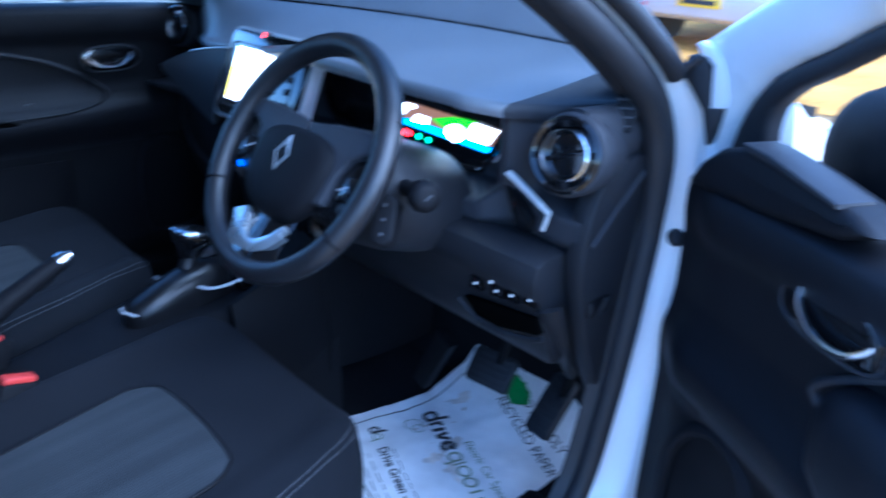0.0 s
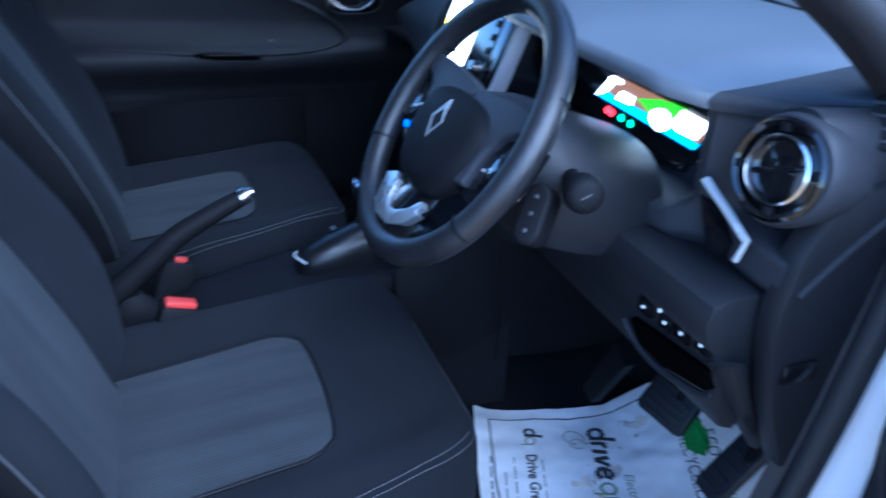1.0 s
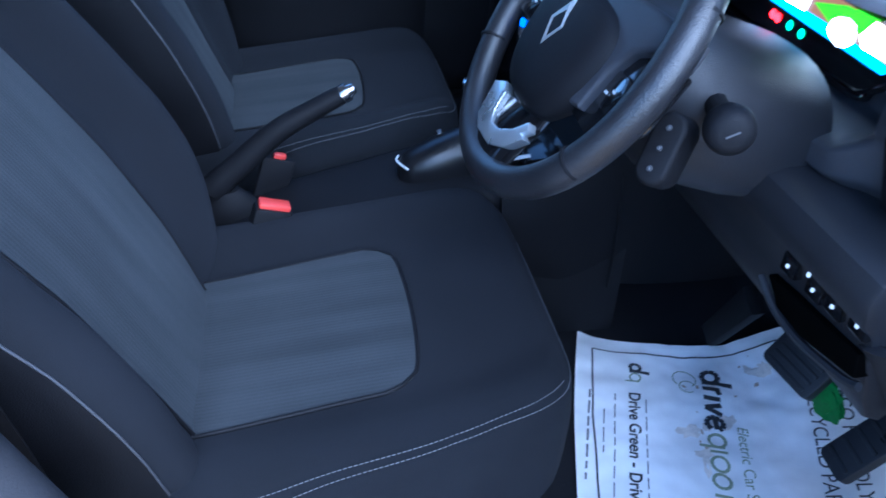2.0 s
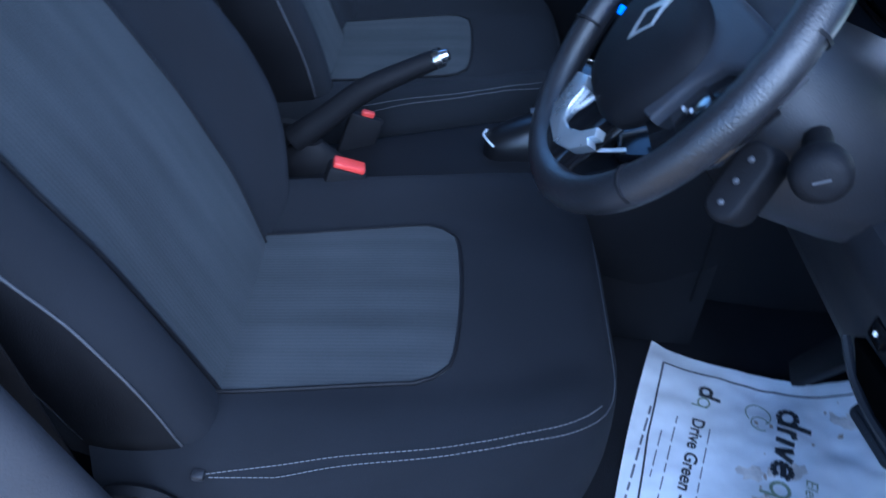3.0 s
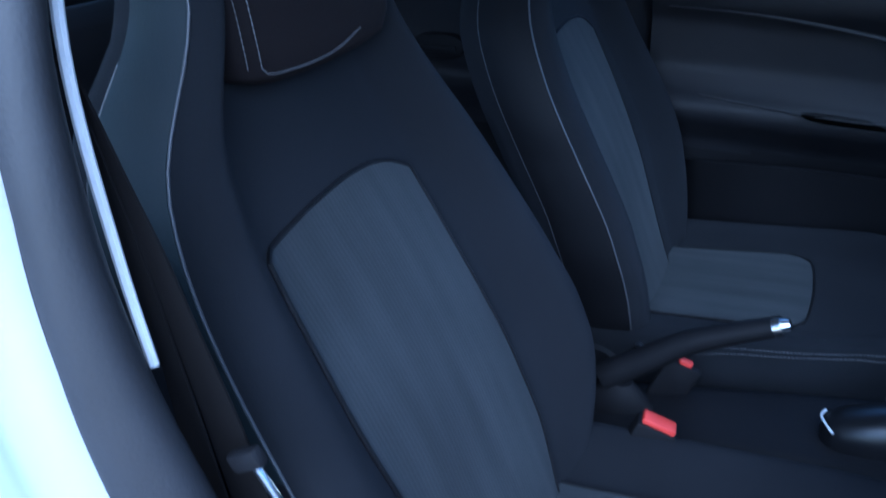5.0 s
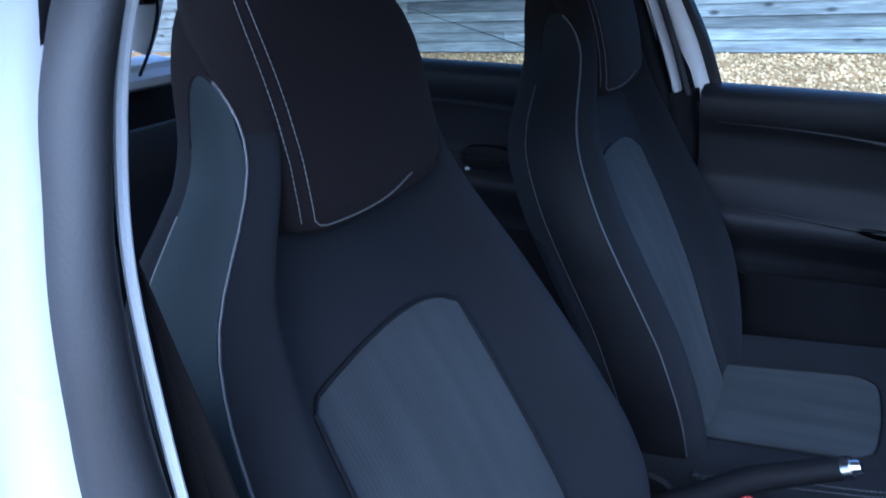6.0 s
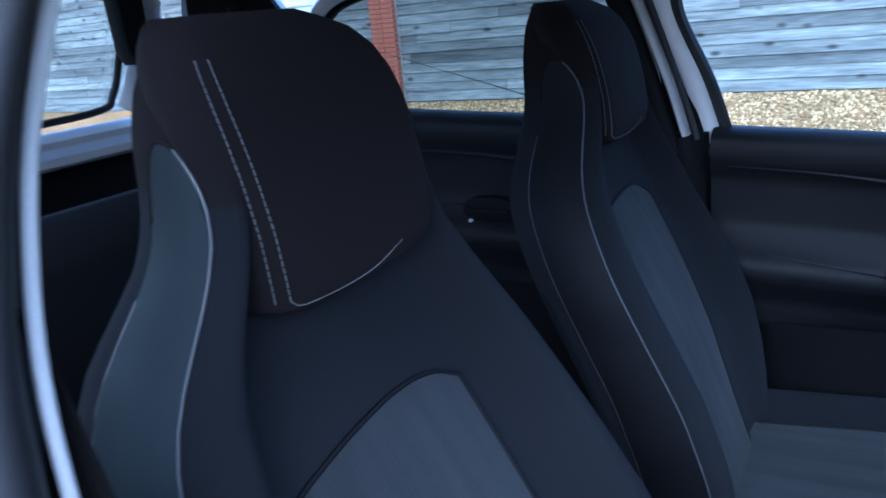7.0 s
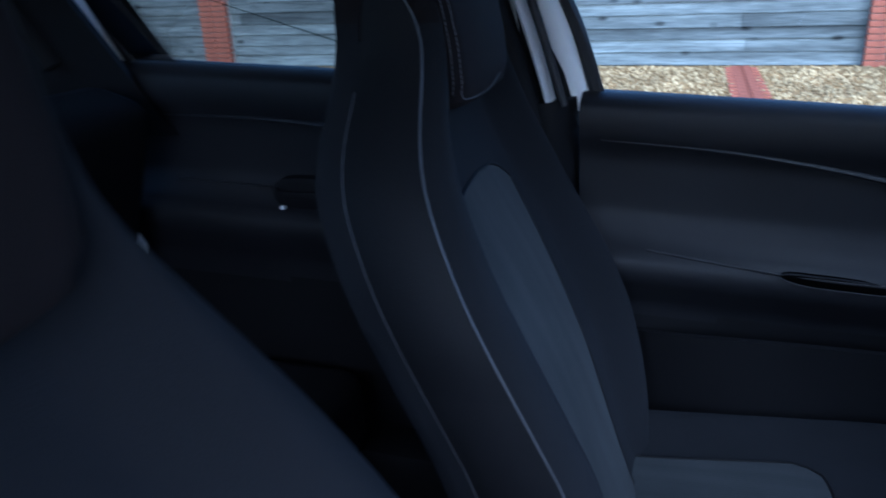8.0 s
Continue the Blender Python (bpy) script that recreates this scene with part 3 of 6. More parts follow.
part("wing_corner", prism([(0.739, 1.152), (0.745, 1.156), (0.760, 1.150), (0.775, 1.136), (0.785, 1.117), (0.791, 1.091), (0.790, 1.082), (0.771, 1.076), (0.768, 1.101), (0.765, 1.129), (0.756, 1.137), (0.747, 1.139)], "y", 0.758, 0.775, 0.003), WHITE, shell, "white corner of the front wing")

# ---- dashboard ----
LIP_Y = [(-0.74, 0.86), (-0.60, 0.76), (-0.40, 0.68), (-0.20, 0.635), (0.0, 0.605), (0.20, 0.580), (0.40, 0.572), (0.52, 0.574), (0.56, 0.60), (0.60, 0.66), (0.66, 0.76), (0.72, 0.85)]
LIP_Z = [(-0.74, 0.99), (-0.40, 1.02), (-0.05, 1.06), (0.1, 1.076), (0.5, 1.076), (0.60, 1.064), (0.74, 1.06)]


def screen_base(x):
    return max(0.735, 0.905 - 0.30 * (x - 0.2) ** 2)


# near-black that paints the shade of open hollows; also the windscreen seal
CUBBY = material("shade_and_seal_black", (0.002, 0.002, 0.002), 1.0, 0, 0.2, 300, 0, 0.1, 9, 0.0)
dash = thing("dashboard", (0, 0.8, 0.7), "dark grained plastic dashboard with soft slate top", "dashboard")


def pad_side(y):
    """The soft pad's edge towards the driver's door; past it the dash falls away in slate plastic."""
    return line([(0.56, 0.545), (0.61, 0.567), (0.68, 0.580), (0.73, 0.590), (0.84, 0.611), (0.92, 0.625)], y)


def dash_at(x, v):
    """A point of the dash top: x across the car, v from the lip to the windscreen."""
    y0, z0 = table(LIP_Y, x), table(LIP_Z, x)
    y1 = max(screen_base(x), y0 + 0.02)
    if v < 0.2:
        k = v / 0.2
        return Vector((x, y0 + 0.010 * (1 - math.cos(k * math.pi / 2)), z0 - 0.012 * (1 - math.sin(k * math.pi / 2))))
    k = (v - 0.2) / 0.8
    y = y0 + 0.012 + (y1 - y0 - 0.012) * k
    return Vector((x, y, z0 + (1.105 - z0) * math.sin(k * math.pi / 2) - 0.30 * max(0, x - pad_side(y)) * step(0, 0.25, k)))


def pad_end(v):
    x = 0.58
    for _ in range(12):
        x = 0.5 * x + 0.5 * pad_side(dash_at(x, v).y)
    return x


part("top_pad", sheet(lambda u, v: dash_at(-0.72 + (pad_end(v) + 0.72) * u, v), 80, 26, (0, 0.004, -0.008)), TOPPAD, dash, "soft slate dashboard top, paled for its sheen", 50)
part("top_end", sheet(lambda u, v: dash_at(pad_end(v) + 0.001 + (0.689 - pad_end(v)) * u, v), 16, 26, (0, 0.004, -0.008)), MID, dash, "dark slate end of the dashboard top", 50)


def dash_face(u, v):
    """The face under the top pad, down to the knee ledge."""
    x = -0.72 + 1.405 * u
    y0, z0 = table(LIP_Y, x), table(LIP_Z, x)
    bay = step(-0.02, 0.06, x) * (1 - step(0.50, 0.56, x))
    deep = 0.096 * bay + 0.012
    sill = 0.105 + 0.043 * bay
    low = 0.045 - 0.020 * step(0.54, 0.64, x)
    if v < 0.12:
        k = v / 0.12
        return Vector((x, y0 + 0.012 + deep * k, z0 - 0.014 - 0.008 * k))
    if v < 0.4:
        k = (v - 0.12) / 0.28
        return Vector((x, y0 + 0.012 + deep, z0 - 0.022 - (sill - 0.022) * k))
    k = (v - 0.4) / 0.6
    e = step(0, 0.35, k)
    y = (y0 + 0.012 + deep) * (1 - e) + (min(y0, 0.61) + low) * e + 0.02 * step(0.7, 1.0, k)
    return Vector((x, y, (z0 - sill) + (0.872 - z0 + sill) * k))


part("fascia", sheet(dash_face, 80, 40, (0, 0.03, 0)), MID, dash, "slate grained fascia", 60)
KNEE = [(0.70, 0.880), (0.60, 0.882), (0.583, 0.875), (0.577, 0.855), (0.583, 0.83), (0.596, 0.815), (0.606, 0.775), (0.618, 0.735), (0.632, 0.708), (0.65, 0.70), (0.70, 0.76)]
knee = part("knee_panel", prism(KNEE, "x", 0.16, 0.665, 0.006), COWL, dash, "dark lower dash panel")
part("cubby", prism([(0.522, 0.774), (0.56, 0.781), (0.625, 0.790), (0.660, 0.795), (0.664, 0.770), (0.593, 0.752), (0.55, 0.753)], "y", 0.5945, 0.66, 0.003), CUBBY, knee, "open cubby slot, its shaded hollow painted black")
part("cubby_rim", tube(smooth_line([(0.515, 0.594, 0.768), (0.548, 0.596, 0.749), (0.593, 0.597, 0.746), (0.650, 0.597, 0.758), (0.672, 0.597, 0.768)], 5), 0.0045, 7), COWL, knee, "slate lower rim of the cubby")
part("ledge_line", tube([(0.18 + 0.05 * i, 0.585, 0.833) for i in range(10)], 0.0012, 5), MID, knee)
part("end_cheek", prism([(0.700, 0.66), (0.655, 0.76), (0.635, 0.84), (0.632, 0.88), (0.640, 0.94), (0.67, 1.0), (0.86, 1.02), (0.86, 0.60), (0.75, 0.58)], "x", 0.667, 0.700, 0.008), COWL, dash, "dark dash end cheek")
part("cheek_rib", tube(smooth_line([(0.702, 0.645, 0.900), (0.702, 0.69, 0.94), (0.702, 0.75, 0.985)], 6), 0.003, 6), MID, dash)


def knee_wing(u, v):
    """The end of the lower dash panel, tapering down to a point beside the accelerator."""
    def at(rows):
        return Vector([line([(0, r[0]), (0.5, r[1]), (1, r[2])], v) for r in rows])
    a = at(((0.652, 0.640, 0.628), (0.598, 0.655, 0.728), (0.800, 0.722, 0.632)))
    b = at(((0.688, 0.672, 0.638), (0.602, 0.660, 0.732), (0.815, 0.712, 0.624)))
    return a.lerp(b, u) + Vector((0, -0.006 * math.sin(math.pi * u), 0))


part("knee_wing", sheet(knee_wing, 8, 16, (0, 0.012, 0.004)), COWL, dash, "tapering end of the lower dash panel", 60)
part("hood_latch", box(0.690, 0.706, 0.655, 0.70, 0.79, 0.815, 0.004), GLOSS, dash, "small black release catch")
for x, z in ((0.550, 0.808), (0.590, 0.811), (0.618, 0.815), (0.650, 0.821)):
    sw = part("switch", box(x - 0.012, x + 0.012, 0.590, 0.612, z - 0.011, z + 0.011, 0.003), GLOSS, dash, "small black switch")
    part("icon", box(x - 0.001, x + 0.002, 0.5885, 0.591, z - 0.0015, z + 0.002), ICON, sw, "pale lit icon")
part("icon", box(0.581, 0.5835, 0.5855, 0.588, 0.821, 0.8255), ICON, dash)
def glove(x, z, out=0.0):
    """The glovebox face, which falls back towards the passenger door."""
    k = (x + 0.70) / 0.55
    return Vector((x, 0.735 - 0.135 * math.sin(min(1, k) * math.pi / 2) + 0.045 * ((z - 0.79) / 0.14) ** 2 - out, z))


part("glovebox_panel", sheet(lambda u, v: glove(-0.70 + 0.56 * u, 0.58 + 0.34 * v), 20, 12, (0, 0.05, 0)), DARK, dash, "dark glovebox panel", 60)
part("glovebox_line", tube(smooth_line([glove(-0.66, 0.868, 0.003), glove(-0.63, 0.850, 0.003), glove(-0.57, 0.812, 0.003), glove(-0.48, 0.786, 0.003), glove(-0.38, 0.776, 0.003), glove(-0.20, 0.765, 0.003)], 5), 0.004, 6), MID, dash)


def decor_at(u, v):
    top = Vector((-0.575, 0.645, 0.944)).lerp(Vector((-0.150, 0.606, 1.042)), u) + Vector((0, 0, 0.012 * math.sin(math.pi * u)))
    low = Vector((-0.575, 0.646, 0.930)).lerp(Vector((-0.262, 0.612, 0.865)), u)
    return top.lerp(low, v) + Vector((0, -0.012 * math.sin(math.pi * v) * u, 0))


decor = part("decor_panel", sheet(decor_at, 20, 10, (0, 0.02, 0)), DECOR, dash, "slate satin decor panel", 60)
# the edge's bright highlight is drawn as a thin silver line
part("decor_edge", tube([decor_at(k / 12, 0.0) for k in range(6, 13)], 0.0022, 6), SILVER, dash, "top edge highlight drawn in silver")
# instrument display
panel = thing("instrument_display", (0.30, 0.69, 0.97), "black gloss instrument panel with lit colour display", "display")
part("lens", prism([(0.06, 1.03), (0.05, 0.985), (0.08, 0.95), (0.15, 0.934), (0.446, 0.934), (0.469, 0.949), (0.49, 0.965), (0.522, 1.0), (0.53, 1.03)], "y", 0.684, 0.70, 0.003), GLOSS, panel, "black gloss lens")
part("bezel", tube(smooth_line([(0.055, 0.683, 0.985), (0.08, 0.683, 0.95), (0.15, 0.683, 0.932), (0.30, 0.683, 0.931), (0.446, 0.683, 0.932), (0.470, 0.683, 0.947), (0.49, 0.683, 0.963), (0.524, 0.683, 0.998)], 6), 0.004, 6), GLOSS, panel, "black lens surround")
part("bezel_glint", tube([(0.499, 0.672, 0.960), (0.515, 0.672, 0.981), (0.530, 0.672, 1.000)], 0.002, 6), SILVER, panel, "thin silver end of the surround")


def lit(name, points, colour, strength, depth, label):
    return part(name, prism(points, "y", 0.6795 - depth, 0.6825), glowing("lit_" + name, colour, strength), panel, label, flat=True)


lit("picture", [(0.257, 0.972), (0.476, 0.966), (0.499, 1.005), (0.292, 1.009)], (0.11, 0.045, 0.02), 1.0, 0.0, "glowing brown picture")
lit("band", [(0.257, 0.9725), (0.476, 0.966), (0.482, 0.975), (0.384, 0.981), (0.28, 0.982)], (0.0, 0.42, 0.95), 0.75, 0.001, "glowing blue band")
lit("hill", [(0.355, 0.994), (0.404, 1.0065), (0.448, 1.0070), (0.435, 0.990), (0.384, 0.984)], (0.07, 0.30, 0.0), 0.8, 0.0015, "glowing green hill")
lit("figure", [(0.258, 0.973), (0.290, 1.0075), (0.314, 1.007), (0.316, 1.002), (0.300, 1.000), (0.284, 0.984), (0.270, 0.9745)], (0.9, 0.9, 0.95), 2.2, 0.002, "white figures")
lit("figure", [(0.306, 0.980), (0.319, 0.994), (0.347, 0.993), (0.344, 0.981)], (0.9, 0.9, 0.95), 2.2, 0.002, "white figures")
lit("figure", [(0.385, 0.978), (0.390, 0.989), (0.399, 0.994), (0.412, 0.997), (0.425, 0.994), (0.428, 0.977), (0.420, 0.970), (0.408, 0.967), (0.393, 0.971)], (0.9, 0.95, 0.9), 2.0, 0.002, "white round figure")
lit("figure", [(0.433, 0.988), (0.447, 1.006), (0.498, 1.004), (0.478, 0.979), (0.442, 0.978)], (1.0, 0.95, 0.78), 2.2, 0.002, "white block of figures")
for x, z, r, c in ((0.284, 0.957, 0.0055, (1.0, 0.0, 0.0)), (0.2945, 0.956, 0.0055, (1.0, 0.0, 0.0)), (0.319, 0.956, 0.0055, (0.0, 0.5, 0.16)), (0.342, 0.955, 0.0055, (0.0, 0.5, 0.16))):
    part("telltale", lathe([(0, 0), (r, 0), (r * 0.6, 0.002), (0, 0.002)], pose(x, 0.6835, z, 90, 0, 0), 12), glowing("telltale_lamp", c, 5.0 if c[0] == 1.0 else 1.6), panel, "small lit warning lamp")

# round vent at the driver's end
def round_vent(VENT, at):
    vent = thing("air_vent", at, "round black air vent with chrome ring", "air vent", "round vents")
    part("pod", lathe([(0.050, -0.10), (0.060, -0.04), (0.062, -0.012), (0.058, -0.004), (0.050, -0.002), (0.046, -0.02), (0.0, -0.02)], VENT, 36), MID, vent, "slate vent pod")
    part("ring", lathe([(0.055, -0.008), (0.056, 0.003), (0.052, 0.006), (0.047, 0.003), (0.046, -0.012)], VENT, 36), GLOSS, vent, "gloss black ring")
    part("chrome_ring", lathe([(0.0375, -0.01), (0.0385, 0.004), (0.036, 0.006), (0.0345, 0.003), (0.034, -0.01)], VENT, 36), CHROME, vent, "chrome ring")
    part("vane", moved(box(-0.034, 0.034, -0.004, 0.004, -0.012, 0.003, 0.002), VENT @ pose(0, 0, 0, 0, 0, 20)), GLOSS, vent, "black vane")
    part("disc", lathe([(0.0, 0.001), (0.022, 0.0), (0.033, -0.004), (0.034, -0.012), (0, -0.014)], VENT), GLOSS, vent, "black vent disc")
    for a in (10, 100, 190, 280):
        part("clip", moved(box(0.040, 0.050, -0.005, 0.005, -0.006, 0.0065, 0.002), VENT @ pose(0, 0, 0, 0, 0, a)), DARK, vent, "dark clip")


round_vent(pose(0.668, 0.612, 1.022, 78, 0, 8) @ Matrix.Scale(0.86, 4), (0.668, 0.612, 1.022))
round_vent(pose(-0.655, 0.735, 1.02, 78, 0, 12) @ Matrix.Scale(0.86, 4), (-0.655, 0.735, 1.02))
small = thing("demist_vent", (0.70, 0.70, 1.07), "small dark slotted demister vent", "air vent")
part("frame", moved(prism([(-0.012, -0.022), (0.012, -0.024), (0.020, 0.0), (0.010, 0.022), (-0.006, 0.024)], "z", -0.01, 0.003, 0.001), pose(0.684, 0.702, 1.064, 70, 0, 35)), DARK, small, "dark frame")
for i in range(4):
    part("slat", moved(box(-0.010, 0.014, -0.0012, 0.0012, 0, 0.004), pose(0.684, 0.702, 1.064, 70, 0, 35) @ pose(0, -0.016 + 0.011 * i, 0)), RUBBER, small)
part("pod_fairing", loft([[Vector((0.664 + 0.004 * q, 0.640 + 0.03 * q, 1.022 + 0.004 * q)) + Vector((math.cos(a) * (0.053 - 0.006 * q) * (0.55 if math.cos(a) > 0 else 1), 0, math.sin(a) * (0.053 - 0.005 * q))) for a in (2 * math.pi * k / 28 for k in range(28))] for q in range(6)]), MID, dash, "slate fairing behind the vent")
# chrome strip on the fascia
strip = thing("chrome_strip", (0.59, 0.64, 0.94), "bent satin chrome strip on the fascia", "trim")
part("blade", prism([(0.5655, 0.9705), (0.5735, 0.977), (0.612, 0.958), (0.6475, 0.9385), (0.6425, 0.933), (0.606, 0.952)], "y", 0.6185, 0.624, 0.001), BRIGHT, strip)
part("hook", prism([(0.6475, 0.9381), (0.6390, 0.9085), (0.6340, 0.9095), (0.6420, 0.9326)], "y", 0.6185, 0.624, 0.001), BRIGHT, strip)
part("insert", prism([(0.560, 0.95), (0.612, 0.915), (0.606, 0.893), (0.585, 0.895)], "y", 0.628, 0.645, 0.001), GLOSS, strip, "gloss black insert")

# touch screen
tab = thing("touch_screen", (-0.01, 0.60, 1.0), "lit touch screen in a silver frame", "screen")
TAB = pose(-0.014, 0.600, 0.998, 68, 0, 0)


def rounded(w, h, r, n=5, arch=0.0):
    pts = []
    for cx, cy, a0 in ((w - r, h - r, 0), (-w + r, h - r, 90), (-w + r, -h + r, 180), (w - r, -h + r, 270)):
        for k in range(n + 1):
            a = radians(a0 + 90 * k / n)
            pts.append((cx + r * math.cos(a), cy + r * math.sin(a)))
    return [(x, y + (arch * (1 - (x / w) ** 2) if y > 0 else 0)) for x, y in pts]


part("frame", moved(prism(rounded(0.142, 0.086, 0.024, 6, 0.016), "z", -0.02, 0.008, 0.003), TAB), SILVER, tab, "silver frame")
part("face", moved(prism(rounded(0.1365, 0.0805, 0.020, 6, 0.0155), "z", 0.0, 0.0095, 0.001), TAB), GLOSS, tab, "gloss black face")
part("inner_bezel", moved(tube([(x, y, 0.0098) for x, y in rounded(0.112, 0.060, 0.010, 5)], 0.0013, 6, True), TAB @ pose(-0.012, 0.0, 0)), MID, tab, "thin slate bezel round the screen")
for dx in (-0.052, 0.014):
    part("switch_mark", moved(box(-0.004, 0.004, -0.0012, 0.0012, 0.009, 0.0104), TAB @ pose(dx, 0.083, 0)), PIPING, tab, "pale switch mark")
part("lit_screen", moved(prism(rounded(0.063, 0.050, 0.002, 2), "z", 0.0, 0.0112), TAB @ pose(-0.040, 0.002, 0)), glowing("lit_map", (1.0, 0.96, 0.84), 2.0), tab, "bright white lit screen", flat=True)
part("lit_edge", moved(prism(rounded(0.008, 0.03, 0.002, 2), "z", 0.0, 0.0116), TAB @ pose(-0.094, -0.016, 0)), glowing("lit_yellow", (1.0, 0.75, 0.05), 2.0), tab, "yellow lit strip", flat=True)
part("knob", moved(lathe([(0, 0.02), (0.008, 0.02), (0.010, 0.008), (0.010, 0.0), (0, 0)], pose(0, 0, 0), 18), TAB @ pose(0.085, -0.035, 0.008)), CHROME, tab, "round chrome knob")
for i in range(3):
    part("button", moved(box(-0.008, 0.008, -0.006, 0.006, 0.008, 0.0125, 0.002), TAB @ pose(0.09, -0.005 + 0.022 * i, 0)), MID, tab, "small grey button")
part("hazard_switch", moved(box(-0.012, 0.012, -0.006, 0.006, 0.006, 0.0125, 0.002), TAB @ pose(-0.02, 0.082, 0)), GLOSS, tab, "black hazard switch")
part("hazard_lamp", moved(prism([(-0.005, -0.004), (0.005, -0.004), (0, 0.005)], "z", 0.0125, 0.0135), TAB @ pose(-0.022, 0.082, 0)), glowing("hazard_red", (1, 0.03, 0.02), 2.5), tab, "red lit triangle", flat=True)

# ---- steering wheel ----
WH = pose(0.379, 0.412, 0.990, 54.5, 0, 0)
wheel = thing("steering_wheel", (0.372, 0.41, 0.993), "black leather steering wheel with silver lower spoke", "steering wheel")
rim_pts = [(0.1625 * math.cos(a), 0.1625 * math.sin(a), 0.004 * math.sin(a)) for a in (2 * math.pi * k / 64 for k in range(64))]
part("rim", moved(tube(rim_pts, 0.0165, 12, True), WH), LEATHER, wheel, "worn black leather rim")
for a in (-28, 28, 152, 208):
    p, q = radians(a - 0.5), radians(a + 0.5)
    part("rim_joint", moved(tube([(0.1625 * math.cos(p), 0.1625 * math.sin(p), 0), (0.1625 * math.cos(q), 0.1625 * math.sin(q), 0)], 0.0169, 12), WH), DARK, wheel)
hub = []
for s, z in ((0.80, -0.03), (1.0, -0.012), (1.0, 0.0), (0.93, 0.010), (0.75, 0.017), (0.35, 0.021), (0.05, 0.022)):
    ring = []
    for k in range(40):
        a = 2 * math.pi * k / 40
        c, d = math.cos(a), math.sin(a)
        w = 0.086 - 0.014 * max(0, -d)
        h = 0.046 if d > 0 else 0.082
        e = 2 / 2.8
        ring.append((s * w * math.copysign(abs(c) ** e, c), s * h * math.copysign(abs(d) ** e, d) - 0.008, z))
    hub.append(ring)
part("airbag_cover", moved(loft(hub), WH), DARK, wheel, "dark grained airbag cover", 50)
for s in (1, -1):
    part("spoke", moved(prism([(s * x, y) for x, y in ((0.0, 0.050), (0.04, 0.056), (0.10, 0.060), (0.156, 0.060), (0.160, 0.036), (0.127, 0.032), (0.105, 0.020), (0.094, -0.006), (0.092, -0.045), (0.03, -0.06))], "z", -0.022, 0.003, 0.005, 3), WH), MID, wheel, "slate satin spoke")
    part("switch_bed", moved(prism([(s * x, y) for x, y in ((0.06, 0.02), (0.160, 0.034), (0.163, -0.02), (0.145, -0.045), (0.11, -0.058), (0.06, -0.055))], "z", -0.026, -0.008, 0.004), WH), GLOSS, wheel, "gloss black switch bed")
    pad = part("switch_pad", moved(box(-0.022, 0.022, -0.018, 0.018, -0.004, 0.004, 0.004), WH @ pose(s * 0.118, -0.014, -0.006, 0, s * -6, 0)), GLOSS, wheel, "black switch pad")
    for k in range(3):
        part("switch_icon", moved(box(-0.003, 0.003, -0.0012, 0.0012, 0.0035, 0.0046), WH @ pose(s * 0.118 - 0.010 + 0.010 * k, -0.018 + 0.005 * k, -0.006, 0, s * -6, 0)), SILVER, pad, "pale mark")
part("lower_spoke", moved(loft([[(w * math.cos(a), y, -0.016 + t * math.sin(a) + lift) for a in (2 * math.pi * k / 14 for k in range(14))] for w, y, t, lift in ((0.045, -0.05, 0.012, 0), (0.048, -0.09, 0.011, 0.003), (0.052, -0.13, 0.010, 0.010), (0.060, -0.158, 0.009, 0.014))]), WH), GLOSS, wheel, "gloss black lower spoke")
CLAW = [(-0.050, -0.134), (-0.056, -0.115), (-0.063, -0.098), (-0.040, -0.088), (-0.027, -0.095), (-0.021, -0.117), (-0.010, -0.125), (0.008, -0.123), (0.034, -0.108), (0.051, -0.090), (0.059, -0.095), (0.051, -0.103), (0.062, -0.104), (0.043, -0.125), (0.012, -0.141), (-0.028, -0.143)]
part("spoke_trim", moved(prism(CLAW, "z", -0.004, 0.0065, 0.0008), WH), CLAWM, wheel, "silver claw-shaped spoke trim")
badge = [(0, 0.027), (0.018, 0.0), (0, -0.027), (-0.018, 0.0)]
part("badge_plate", moved(prism([(x * 1.22, y * 1.15) for x, y in badge], "z", 0.012, 0.0175, 0.001), WH @ pose(-0.001, -0.006, 0)), GLOSS, wheel, "black badge plate")
bd = loft([[(x * k, y * k, z) for x, y in badge] for k, z in ((1.0, 0.0165), (1.0, 0.0205), (0.80, 0.0230), (0.46, 0.0205), (0.42, 0.0165))], True, False)
part("badge", moved(bd, WH @ pose(-0.001, -0.006, 0)), CLAWM, wheel, "plain silver diamond badge", 20)
# added glow that stands for a blue reflection beside the hub
part("blue_button", moved(box(-0.005, 0.005, -0.002, 0.002, -0.008, -0.002, 0.001), WH @ pose(-0.118, -0.040, 0.0, 0, 0, -35)), glowing("blue_glint_glow", (0.0, 0.16, 1.0), 0.6), wheel, "blue reflection drawn as a small glowing block")

# column cowl and stalks
cowl = thing("steering_column", (0.38, 0.55, 0.92), "slate plastic steering column cowl", "steering column")
rings = []
for y, zc, w, h in ((0.456, 0.945, 0.06, 0.050), (0.460, 0.942, 0.090, 0.068), (0.475, 0.937, 0.118, 0.080), (0.51, 0.925, 0.130, 0.086), (0.56, 0.908, 0.133, 0.086), (0.64, 0.885, 0.128, 0.08)):
    ring = []
    for k in range(36):
        a = 2 * math.pi * k / 36
        c, d = math.cos(a), math.sin(a)
        ring.append((0.392 + w * (0.76 if c > 0 else 1.0) * math.copysign(abs(c) ** 0.75, c), y, zc + h * math.copysign(abs(d) ** 0.8, d)))
    rings.append(ring)
part("cowl", loft(rings), COWL, cowl, "slate grained cowl", 60)
